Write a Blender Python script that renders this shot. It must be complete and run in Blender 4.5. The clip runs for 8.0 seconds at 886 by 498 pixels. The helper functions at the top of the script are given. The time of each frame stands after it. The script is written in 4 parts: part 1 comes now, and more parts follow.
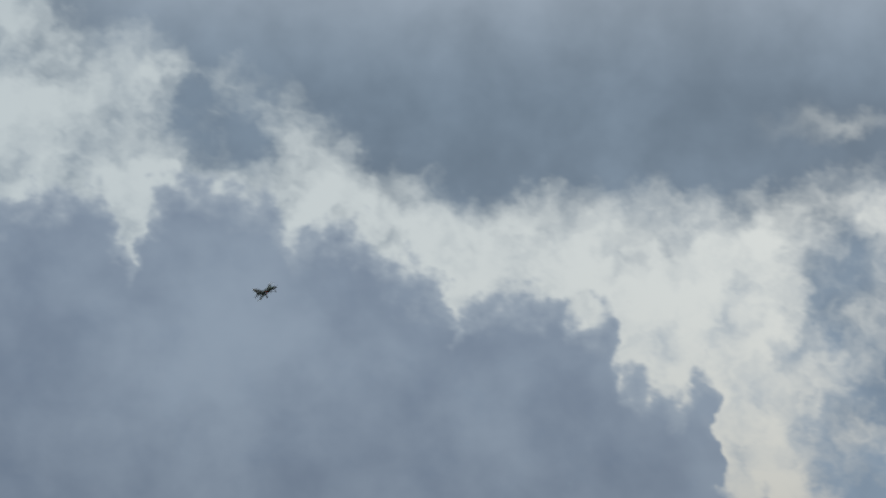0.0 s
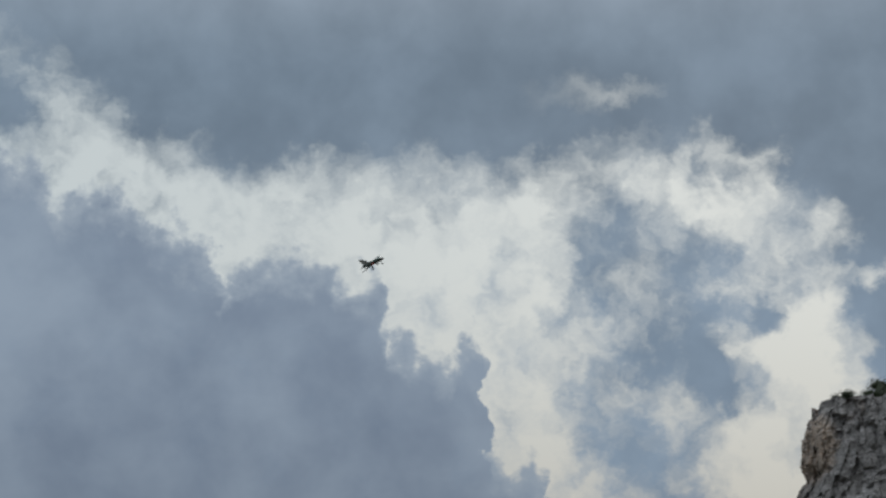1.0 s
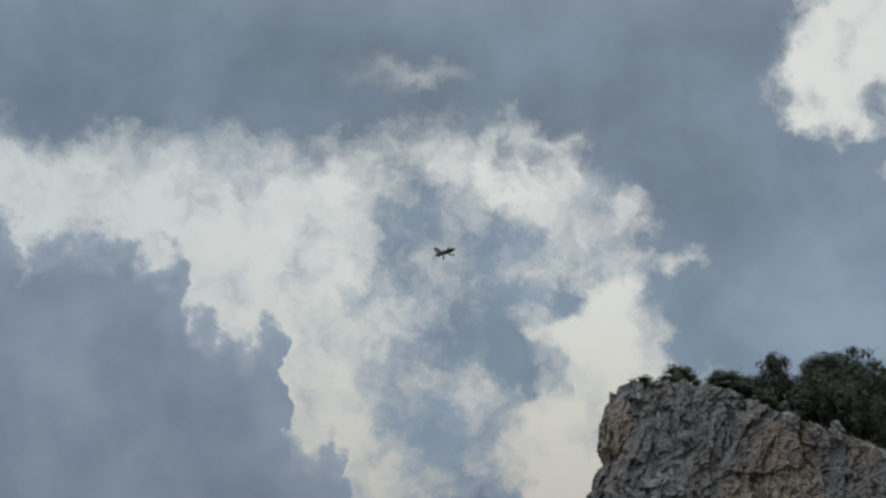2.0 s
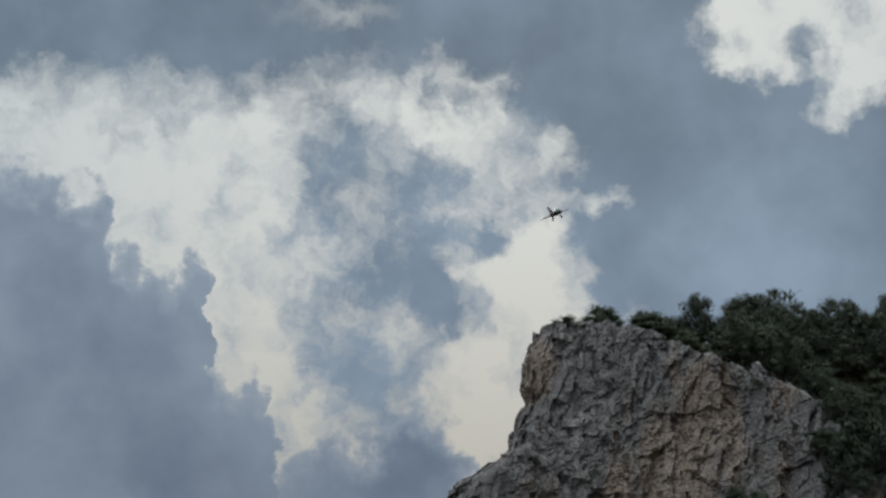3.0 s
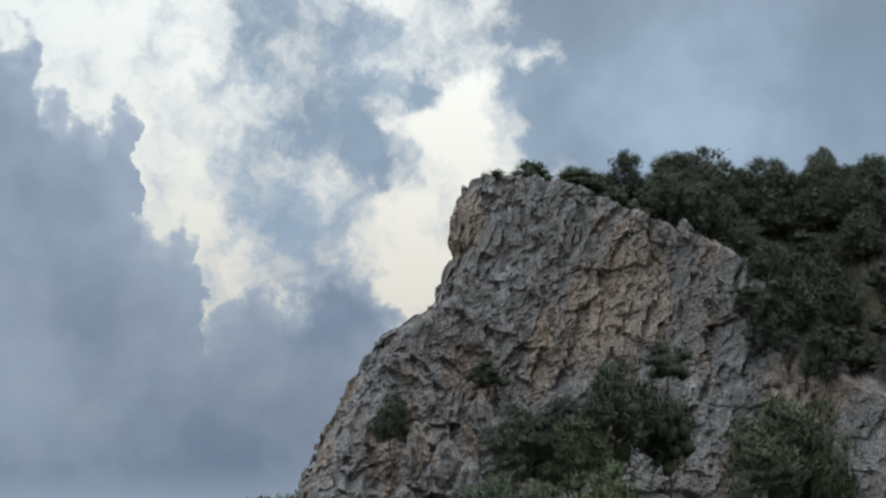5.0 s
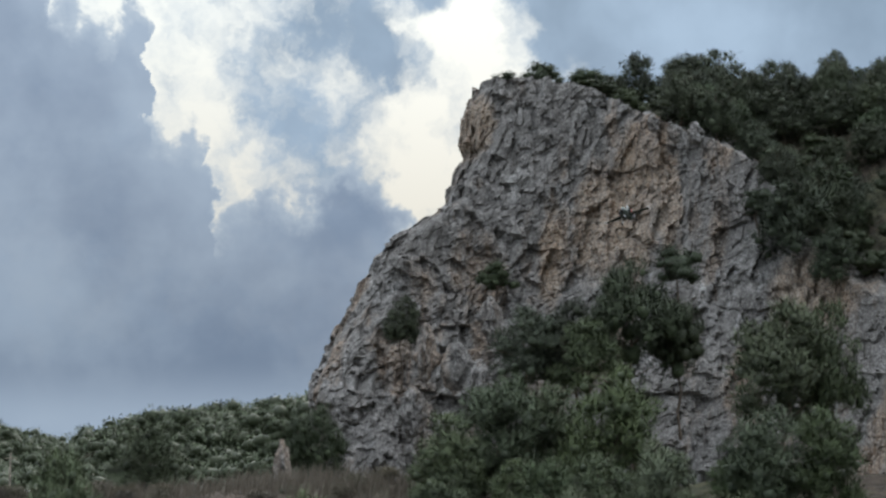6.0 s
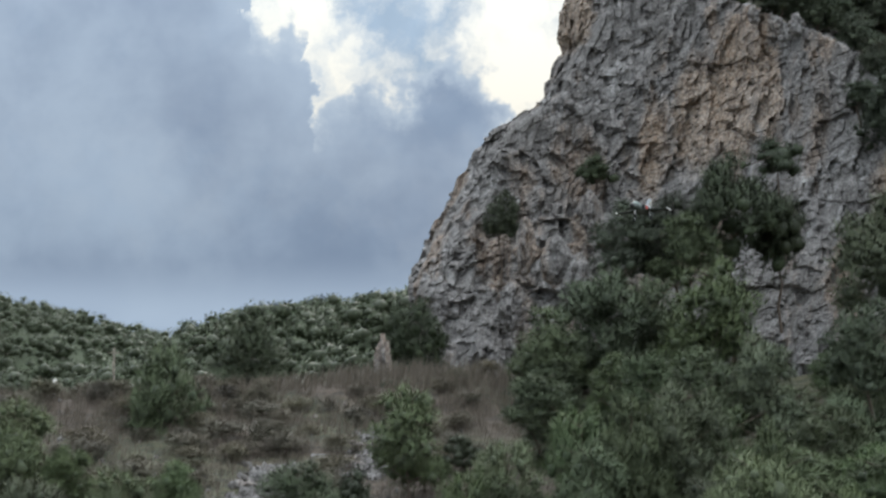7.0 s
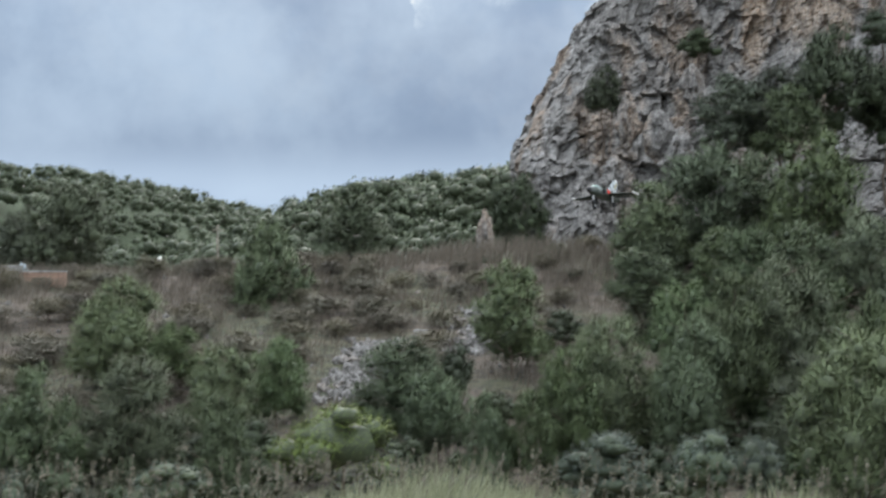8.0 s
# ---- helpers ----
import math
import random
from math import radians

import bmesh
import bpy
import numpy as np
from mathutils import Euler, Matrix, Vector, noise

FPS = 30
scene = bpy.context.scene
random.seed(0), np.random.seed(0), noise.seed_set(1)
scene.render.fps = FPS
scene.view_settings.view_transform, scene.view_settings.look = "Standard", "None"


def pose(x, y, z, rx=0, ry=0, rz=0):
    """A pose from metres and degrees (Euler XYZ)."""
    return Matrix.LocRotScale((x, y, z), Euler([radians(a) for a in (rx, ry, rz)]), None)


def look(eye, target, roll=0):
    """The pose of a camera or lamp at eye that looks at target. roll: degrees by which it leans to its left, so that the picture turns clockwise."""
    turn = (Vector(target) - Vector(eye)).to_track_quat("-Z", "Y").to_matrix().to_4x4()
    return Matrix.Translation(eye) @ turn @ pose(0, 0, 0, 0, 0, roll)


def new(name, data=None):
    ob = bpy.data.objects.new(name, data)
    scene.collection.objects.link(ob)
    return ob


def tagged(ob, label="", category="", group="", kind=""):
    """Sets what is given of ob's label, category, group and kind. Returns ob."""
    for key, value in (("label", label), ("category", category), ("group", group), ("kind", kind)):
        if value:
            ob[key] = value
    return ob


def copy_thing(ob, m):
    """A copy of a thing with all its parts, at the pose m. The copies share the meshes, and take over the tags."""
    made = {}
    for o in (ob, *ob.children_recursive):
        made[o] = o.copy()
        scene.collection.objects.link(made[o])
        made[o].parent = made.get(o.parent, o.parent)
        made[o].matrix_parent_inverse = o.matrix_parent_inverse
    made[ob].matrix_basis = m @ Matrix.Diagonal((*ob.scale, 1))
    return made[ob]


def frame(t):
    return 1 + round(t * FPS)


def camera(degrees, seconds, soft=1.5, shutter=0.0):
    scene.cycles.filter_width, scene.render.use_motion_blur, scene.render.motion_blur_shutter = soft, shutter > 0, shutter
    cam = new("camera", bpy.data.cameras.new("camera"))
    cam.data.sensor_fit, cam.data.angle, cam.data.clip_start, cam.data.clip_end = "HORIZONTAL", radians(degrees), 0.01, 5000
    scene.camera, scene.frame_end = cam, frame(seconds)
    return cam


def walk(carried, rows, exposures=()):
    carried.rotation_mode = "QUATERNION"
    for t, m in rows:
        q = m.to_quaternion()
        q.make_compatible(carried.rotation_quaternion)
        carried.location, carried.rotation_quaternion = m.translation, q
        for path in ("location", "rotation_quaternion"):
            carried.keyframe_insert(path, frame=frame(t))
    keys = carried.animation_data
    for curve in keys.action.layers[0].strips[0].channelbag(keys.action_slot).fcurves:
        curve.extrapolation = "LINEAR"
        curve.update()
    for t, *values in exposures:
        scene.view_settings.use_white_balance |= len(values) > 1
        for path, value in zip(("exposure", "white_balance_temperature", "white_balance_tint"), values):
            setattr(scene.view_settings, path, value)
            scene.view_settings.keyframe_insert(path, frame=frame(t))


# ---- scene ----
cam = camera(21.15, 8.0, soft=2.4, shutter=0.3)
EYE = 1.6
# seconds, yaw, pitch, roll in degrees: the camera is held in one place and turns
TURNS = [
    (0.0, 14.03, 17.82, 1.2), (0.5, 9.908, 16.986, -0.2), (1.0, 8.17, 17.046, -0.5), (1.5, 5.304, 16.926, -0.52),
    (3.0, 1.357, 15.014, -0.55), (3.5, 0.433, 14.231, -0.46), (4.0, -0.004, 13.56, -0.22), (4.5, -0.389, 12.609, 0.1),
    (6.0, -0.141, 9.075, 0.37), (6.5, 0.947, 7.983, 0.29), (7.0, 2.259, 6.505, 0.41), (7.5, 3.225, 4.954, 0.38),
    (8.0, 4.709, 3.49, 0.25),
]
walk(cam, [(t, pose(0, 0, EYE, 90 + pitch, 0, yaw) @ pose(0, 0, 0, 0, 0, roll)) for t, yaw, pitch, roll in TURNS],
     exposures=[(0.0, 0.0), (3.5, -0.08), (4.5, 0.32), (6.0, 0.66), (6.5, 0.8), (7.0, 0.9), (8.0, 1.3)])

# ---- sky: broken grey clouds before a pale evening sky ----
world = bpy.data.worlds.new("sky")
scene.world = world
world.use_nodes = True


class Nodes:
    """Short hand for building node trees."""

    def __init__(self, tree):
        self.tree = tree
        tree.nodes.clear()

    def add(self, kind):
        return self.tree.nodes.new(kind)

    def put(self, socket, value):
        if isinstance(value, bpy.types.NodeSocket):
            self.tree.links.new(value, socket)
        elif value is not None:
            socket.default_value = value

    def math(self, op, a, b=None, c=None, clamp=False):
        node = self.add("ShaderNodeMath")
        node.operation, node.use_clamp = op, clamp
        for socket, value in zip(node.inputs, (a, b, c)):
            self.put(socket, value)
        return node.outputs[0]

    def vec(self, op, a, b=None, scale=None):
        node = self.add("ShaderNodeVectorMath")
        node.operation = op
        self.put(node.inputs[0], a)
        self.put(node.inputs[1], b)
        if scale is not None:
            self.put(node.inputs["Scale"], scale)
        return node.outputs[0]

    def noise(self, at, scale, detail=4.0, rough=0.5, distortion=0.0, colour=False):
        node = self.add("ShaderNodeTexNoise")
        self.put(node.inputs["Vector"], at)
        for key, value in (("Scale", scale), ("Detail", detail), ("Roughness", rough), ("Distortion", distortion)):
            node.inputs[key].default_value = value
        return node.outputs["Color" if colour else "Fac"]

    def mapping(self, at, loc=(0, 0, 0), rot=(0, 0, 0), scale=(1, 1, 1), kind="POINT"):
        node = self.add("ShaderNodeMapping")
        node.vector_type = kind
        self.put(node.inputs["Vector"], at)
        node.inputs["Location"].default_value = loc
        node.inputs["Rotation"].default_value = rot
        node.inputs["Scale"].default_value = scale
        return node.outputs[0]

    def ramp(self, value, low, high, out_low=0.0, out_high=1.0, smooth=True):
        node = self.add("ShaderNodeMapRange")
        node.interpolation_type = "SMOOTHSTEP" if smooth else "LINEAR"
        for socket, v in zip(node.inputs, (value, low, high, out_low, out_high)):
            self.put(socket, v)
        return node.outputs[0]

    def mix(self, fac, a, b, kind="MIX"):
        node = self.add("ShaderNodeMix")
        node.data_type, node.blend_type = "RGBA", kind
        self.put(node.inputs[0], fac)
        self.put(node.inputs[6], (*a, 1) if isinstance(a, tuple) else a)
        self.put(node.inputs[7], (*b, 1) if isinstance(b, tuple) else b)
        return node.outputs[2]

    def bump(self, height, strength, distance):
        node = self.add("ShaderNodeBump")
        node.inputs["Strength"].default_value = strength
        node.inputs["Distance"].default_value = distance
        self.put(node.inputs["Height"], height)
        return node.outputs[0]


def build_sky():
    n = Nodes(world.node_tree)
    ray = n.add("ShaderNodeTexCoord").outputs["Generated"]
    split = n.add("ShaderNodeSeparateXYZ")
    n.put(split.inputs[0], ray)
    east = n.math("MULTIPLY", n.math("ARCTAN2", split.outputs[0], split.outputs[1]), 57.2958)
    height = n.math("MULTIPLY", n.math("ARCSINE", split.outputs[2]), 57.2958)
    join = n.add("ShaderNodeCombineXYZ")
    n.put(join.inputs[0], east)
    n.put(join.inputs[1], height)
    flat = join.outputs[0]
    # billows: the cloud outlines are pushed about at three sizes
    push = n.vec("SUBTRACT", n.noise(flat, 0.35, 2, 0.5, colour=True), (0.5, 0.5, 0.5))
    fine = n.vec("SUBTRACT", n.noise(flat, 1.3, 6, 0.6, colour=True), (0.5, 0.5, 0.5))
    warped = n.vec("ADD", flat, n.vec("SCALE", push, scale=0.7))
    wisp = n.vec("ADD", warped, n.vec("SCALE", fine, scale=1.5))
    billow = n.vec("ADD", flat, n.vec("SCALE", fine, scale=1.5))
    covers, holes = [0.0], [0.0]

    def outline(at, points, name):
        """How far, in degrees, a place lies above a line drawn across the sky."""
        place = n.add("ShaderNodeSeparateXYZ")
        n.put(place.inputs[0], at)
        first, last = points[0][0], points[-1][0]
        node = n.add("ShaderNodeValToRGB")
        node.label = name
        n.put(node.inputs[0], n.ramp(place.outputs[0], first, last, smooth=False))
        stops = node.color_ramp.elements
        while len(stops) < len(points):
            stops.new(0.5)
        for k, (px, py) in enumerate(points):
            stops[k].position = (px - first) / (last - first)
            stops[k].color = (py / 30, py / 30, py / 30, 1)
        return n.math("SUBTRACT", place.outputs[1], n.math("MULTIPLY", node.outputs[0], 30.0))

    def blob(at, last, x, y, a, b):
        if not isinstance(last, float):
            chain = n.add("ShaderNodeVectorMath")
            chain.operation = "MULTIPLY_ADD"
            n.put(chain.inputs[0], last)
            chain.inputs[1].default_value = (1e-7, 1e-7, 1e-7)
            n.put(chain.inputs[2], at)
            at = chain.outputs[0]
        node = n.add("ShaderNodeTexGradient")
        node.gradient_type = "SPHERICAL"
        n.put(node.inputs[0], n.mapping(at, (x, y, 0), (0, 0, 0), (a, b, 1e3), "TEXTURE"))
        return node.outputs["Fac"]

    def veil(x, y, a, b, weight):
        covers[0] = n.math("MULTIPLY_ADD", blob(wisp, covers[0], x, y, a * 1.35, b * 1.35), weight, covers[0])

    def hole(x, y, a, b, weight):
        holes[0] = n.math("MULTIPLY_ADD", blob(billow, holes[0], x, y, a, b), weight, holes[0])

    # the tops of the dark heaps, west and east of the great gap
    west = outline(billow, ((-26.0, 18.7), (-25.2, 18.6), (-24.4, 19.0), (-23.7, 18.7), (-22.9, 19.0), (-22.3, 18.3), (-21.8, 17.7),
                            (-21.5, 19.0), (-20.6, 19.5), (-19.6, 19.2), (-18.4, 19.1), (-18.0, 18.4), (-17.8, 18.0), (-17.2, 18.2),
                            (-16.5, 18.35), (-16.0, 18.0), (-15.7, 17.6), (-14.6, 17.35), (-14.0, 16.9), (-13.7, 16.2), (-13.5, 16.7),
                            (-12.8, 16.85), (-11.1, 16.85), (-10.9, 16.4), (-9.7, 16.05), (-9.5, 15.15), (-8.8, 14.6), (-8.0, 14.3),
                            (-7.6, 15.05), (-7.2, 14.4), (-7.15, 12.3)), "west heap")
    east_heap = outline(billow, ((-7.2, 14.4), (-7.1, 12.2), (-6.6, 11.8), (-6.0, 11.95), (-5.6, 11.4), (-5.4, 9.8), (-4.6, 10.3),
                                 (-3.8, 10.5), (-3.0, 10.3), (-2.3, 11.2), (-1.6, 10.85), (-1.2, 10.4), (-0.6, 9.5), (0.0, 8.6),
                                 (1.5, 6.5), (4.0, 3.0)), "east heap")
    switch = n.ramp(east, -7.19, -7.16)
    above = n.math("ADD", n.math("MULTIPLY", west, n.math("SUBTRACT", 1.0, switch)), n.math("MULTIPLY", east_heap, switch))
    # light gaps in the heaps
    hole(-24.6, 14.1, 1.6, 1.9, 3.2)
    hole(-24.3, 12.2, 1.3, 1.0, 3.0)
    hole(-21.8, 18.0, 0.9, 1.2, 1.2)
    # the underside of the high dark bank
    bank = outline(wisp, ((-26.0, 23.2), (-23.7, 22.3), (-20.9, 21.6), (-17.9, 20.8), (-17.0, 20.0), (-15.9, 19.2), (-14.4, 18.6), (-12.1, 18.55),
                          (-9.0, 18.5), (-6.3, 18.3), (-5.2, 18.5), (-3.0, 18.9), (0.0, 18.8), (3.0, 18.7), (5.0, 19.6), (6.0, 21.4), (7.0, 22.4), (12.0, 22.4)), "high bank")
    veil(1.2, 21.1, 4.39, 2.59, 1.1)
    veil(1.5, 23.3, 5.94, 2.05, 0.8)
    veil(-4.0, 16.8, 1.5, 1.5, 0.22)
    veil(-2.5, 16.9, 1.00, 0.82, 0.4)
    veil(-4.0, 17.9, 1.4, 1.2, 0.3)
    veil(-4.7, 13.2, 1.3, 0.9, 0.4)
    veil(-2.2, 14.4, 1.27, 0.61, 0.45)
    veil(-1.1, 13.9, 0.84, 0.82, 0.45)
    veil(-0.2, 15.2, 0.85, 0.55, 0.4)
    veil(-3.0, 11.6, 1.81, 1.09, 0.6)
    veil(-1.7, 15.2, 4.24, 4.50, 0.62)
    veil(4.5, 16.9, 2.71, 4.50, 1)
    veil(2.8, 19.2, 2.17, 1.50, 0.8)
    veil(-19.4, 20.9, 1.61, 1.77, 0.2)
    veil(-23.9, 18.9, 1.73, 0.82, 0.1)
    veil(6.7, 16.5, 4.13, 2.59, 1)
    veil(7.9, 14.2, 5.35, 1.91, 1.1)
    veil(10.1, 15.0, 2.12, 3.55, 0.9)
    veil(3.3, 18.8, 2.45, 1.50, 0.8)
    veil(5.2, 17.7, 1.72, 1.50, 0.6)
    veil(-1.3, 13.3, 1.12, 0.95, 0.5)
    veil(-4.0, 12.2, 1.3, 0.9, 0.4)
    veil(-3.4, 15.4, 1.6, 0.9, 0.3)
    veil(-0.4, 15.2, 0.71, 0.55, 0.4)
    veil(-3.3, 17.8, 1.43, 0.68, 0.3)
    veil(9.8, 16.9, 0.71, 1.50, 0.8)
    veil(-2.2, 9.7, 1.66, 1.09, 0.8)
    veil(8.3, 15.1, 6.07, 3.00, 0.6)
    veil(-3.8, 20.7, 2.2, 0.55, -0.5)
    veil(-2.2, 20.7, 2.04, 0.34, -0.4)
    veil(-0.0, 19.6, 1.16, 0.82, -0.7)
    veil(-2.1, 17.7, 1.58, 0.82, -0.4)
    veil(0.5, 14.5, 1.83, 1.23, -0.6)
    veil(-1.0, 12.4, 1.54, 1.09, -0.5)
    veil(3.0, 15.9, 1.13, 0.48, -0.4)
    veil(5.7, 20.5, 0.95, 1.36, -0.6)
    veil(5.7, 19.0, 0.72, 0.68, -0.6)
    veil(6.5, 19.3, 1.3, 0.7, -0.5)
    veil(9.4, 18.5, 1.4, 0.9, -0.6)
    veil(8.5, 17.9, 0.65, 0.75, -0.5)
    veil(9.0, 16.3, 0.50, 0.55, -0.9)
    veil(3.1, 16.0, 1.14, 0.38, -0.32)
    veil(0.9, 14.3, 1.27, 0.95, -0.5)
    veil(-0.5, 11.0, 0.97, 1.50, -0.5)
    veil(-11.8, 3.8, 8.20, 3.00, 0.9)
    veil(-4.4, 3.9, 6.84, 3.00, 0.9)
    veil(-11.6, 6.2, 6.86, 2.73, 0.6)
    veil(8.0, 19.3, 0.65, 0.95, 0.7)
    veil(7.4, 18.1, 1.29, 0.68, 0.5)
    veil(-15.9, 6.9, 3.57, 3.27, 1)
    veil(-5.1, 6.5, 2.75, 1.36, 0.5)
    veil(-19.3, 20.4, 1.6, 1.2, 0.55)
    veil(-20.6, 21.3, 2.6, 1.6, 0.5)
    veil(-23.6, 22.4, 2.2, 1.0, 0.45)
    veil(-22.4, 20.2, 2.4, 0.8, 0.3)
    veil(-18.6, 19.9, 1.6, 0.9, 0.35)
    cover = covers[0]
    curds = n.noise(wisp, 0.8, 7, 0.54)
    cover = n.math("ADD", cover, n.math("MULTIPLY", n.math("SUBTRACT", curds, 0.55), 2.0))
    knobs = n.noise(n.vec("ADD", flat, (3, 8, 0)), 1.1, 6, 0.58)
    heap = n.math("SUBTRACT", n.math("MULTIPLY_ADD", n.math("SUBTRACT", knobs, 0.5), 2.6, n.math("MULTIPLY", above, -1.0)), holes[0])
    heap_mask = n.ramp(heap, -0.28, 0.32)
    veil_mask = n.ramp(cover, -0.25, 0.85)
    bank_mask = n.ramp(n.math("MULTIPLY_ADD", n.math("SUBTRACT", curds, 0.5), 2.4, bank), -0.6, 1.1)
    thin = n.math("SUBTRACT", 1.0, n.math("MULTIPLY", n.ramp(covers[0], -0.9, -0.05, 1.0, 0.0), 0.75))
    veil_mask = n.math("MAXIMUM", veil_mask, n.math("MULTIPLY", bank_mask, thin))
    # outside the broken part the sky is overcast all round
    far = n.math("ADD", n.ramp(n.math("ABSOLUTE", n.math("ADD", east, 6.0)), 22, 40), n.ramp(height, 21, 30), clamp=True)
    veil_mask = n.math("MAXIMUM", veil_mask, far)
    tone = n.noise(warped, 0.22, 5, 0.55)
    grey = n.mix(n.ramp(tone, 0.3, 0.7), (0.138, 0.193, 0.260), (0.236, 0.310, 0.398))
    grey = n.vec("MULTIPLY", n.vec("MULTIPLY", grey, (0.96, 1.0, 1.04)), n.ramp(height, 14, 19, 1.08, 0.80))
    grey = n.mix(far, grey, n.mix(n.ramp(height, 10, 75), n.mix(n.ramp(tone, 0.3, 0.7), (0.42, 0.48, 0.55), (0.56, 0.62, 0.69)), n.mix(n.ramp(tone, 0.3, 0.7), (1.05, 1.15, 1.27), (1.35, 1.45, 1.57))))
    air = n.add("ShaderNodeTexSky")
    air.sky_type, air.sun_disc = "NISHITA", False
    air.sun_elevation, air.sun_rotation, air.dust_density = radians(24), radians(2), 3.0
    clear = n.mix(1.0, n.mix(n.ramp(height, 5, 19), (0.445, 0.445, 0.41), (0.475, 0.54, 0.565)), n.vec("SCALE", air.outputs[0], scale=0.004), "ADD")
    sky = n.mix(n.math("MULTIPLY", veil_mask, 0.92), clear, grey)
    sky = n.mix(n.math("MULTIPLY", heap_mask, 0.95), sky, n.mix(n.ramp(heap, -0.1, 1.1), (0.31, 0.37, 0.44), n.mix(n.ramp(tone, 0.3, 0.7), (0.155, 0.205, 0.285), (0.255, 0.32, 0.405))))
    sky = n.vec("MULTIPLY", sky, n.ramp(height, 3, 17, 0.68, 1.0))
    sky = n.mix(n.ramp(n.math("MULTIPLY_ADD", n.math("SUBTRACT", tone, 0.5), 1.6, height), 4.7, 6.2, 0.55, 0.0), sky, (0.27, 0.335, 0.415))
    under = n.ramp(height, -3, 0)
    sky = n.mix(under, (0.05, 0.05, 0.04), sky)
    back = n.add("ShaderNodeBackground")
    n.put(back.inputs[0], sky)
    n.put(n.add("ShaderNodeOutputWorld").inputs[0], back.outputs[0])


build_sky()
sun_data = bpy.data.lights.new("sun", "SUN")
sun_data.energy, sun_data.angle, sun_data.color = 0.6, radians(25), (1.0, 0.94, 0.86)
sun = new("sun", sun_data)
sun.matrix_world = look((7, 200, 91), (0, 0, 2))

# ---- helpers for parts and materials ----
def part(name, bm, material, parent=None, label="", smooth=False):
    """One mesh object out of a bmesh, under a thing or a part."""
    data = bpy.data.meshes.new(name)
    bm.to_mesh(data)
    bm.free()
    data.materials.append(material)
    if smooth:
        data.polygons.foreach_set("use_smooth", [True] * len(data.polygons))
    ob = new(name, data)
    if parent:
        ob.parent = parent
    return tagged(ob, label)


def mesh_part(name, verts, faces, material, parent=None, smooth=False):
    """One mesh object out of arrays of places and faces."""
    data = bpy.data.meshes.new(name)
    data.from_pydata(np.asarray(verts), [], faces)
    data.materials.append(material)
    if smooth:
        data.polygons.foreach_set("use_smooth", [True] * len(data.polygons))
    ob = new(name, data)
    if parent:
        ob.parent = parent
    return ob


def surface(name):
    material = bpy.data.materials.new(name)
    material.use_nodes = True
    n = Nodes(material.node_tree)
    shader = n.add("ShaderNodeBsdfPrincipled")
    n.put(n.add("ShaderNodeOutputMaterial").inputs[0], shader.outputs[0])
    return material, n, shader


def place_of(n):
    return n.add("ShaderNodeNewGeometry").outputs["Position"]


def plain(name, colour, rough=0.6, metal=0.0, grain=40.0, wear=0.25):
    """A painted, metal or rubber surface with fine mottling."""
    material, n, shader = surface(name)
    at = n.add("ShaderNodeTexCoord").outputs["Object"]
    mottle = n.noise(at, grain, 5, 0.6)
    dark = tuple(c * (1 - wear) for c in colour)
    light = tuple(min(1, c * (1 + wear)) for c in colour)
    n.put(shader.inputs["Base Color"], n.mix(n.ramp(mottle, 0.35, 0.65), dark, light))
    shader.inputs["Metallic"].default_value = metal
    n.put(shader.inputs["Roughness"], n.ramp(n.noise(at, grain * 0.4), 0.3, 0.7, rough - 0.08, rough + 0.08))
    return material


def foliage(name, dark, light, rough=0.55):
    """Needles or leaves, each tuft and each plant a little different."""
    material, n, shader = surface(name)
    geometry = n.add("ShaderNodeNewGeometry")
    each = n.add("ShaderNodeObjectInfo").outputs["Random"]
    grain = n.noise(geometry.outputs["Position"], 7.0, 6, 0.75)
    fac = n.math("MULTIPLY_ADD", geometry.outputs["Random Per Island"], 0.18, n.math("MULTIPLY_ADD", n.noise(geometry.outputs["Position"], 0.9, 4, 0.6), 0.62, n.math("MULTIPLY", n.ramp(grain, 0.3, 0.7), 0.2)))
    colour = n.mix(n.ramp(fac, 0.1, 0.95), dark, light)
    hue = n.add("ShaderNodeHueSaturation")
    n.put(hue.inputs["Hue"], n.ramp(each, 0, 1, 0.48, 0.51, False))
    n.put(hue.inputs["Saturation"], n.ramp(n.math("FRACT", n.math("MULTIPLY", each, 7.3)), 0, 1, 0.75, 1.1, False))
    n.put(hue.inputs["Value"], n.ramp(n.math("FRACT", n.math("MULTIPLY", each, 13.7)), 0, 1, 0.7, 1.3, False))
    n.put(hue.inputs["Color"], colour)
    n.put(shader.inputs["Base Color"], hue.outputs[0])
    shader.inputs["Roughness"].default_value = rough
    shader.inputs["Specular IOR Level"].default_value = 0.25
    return material


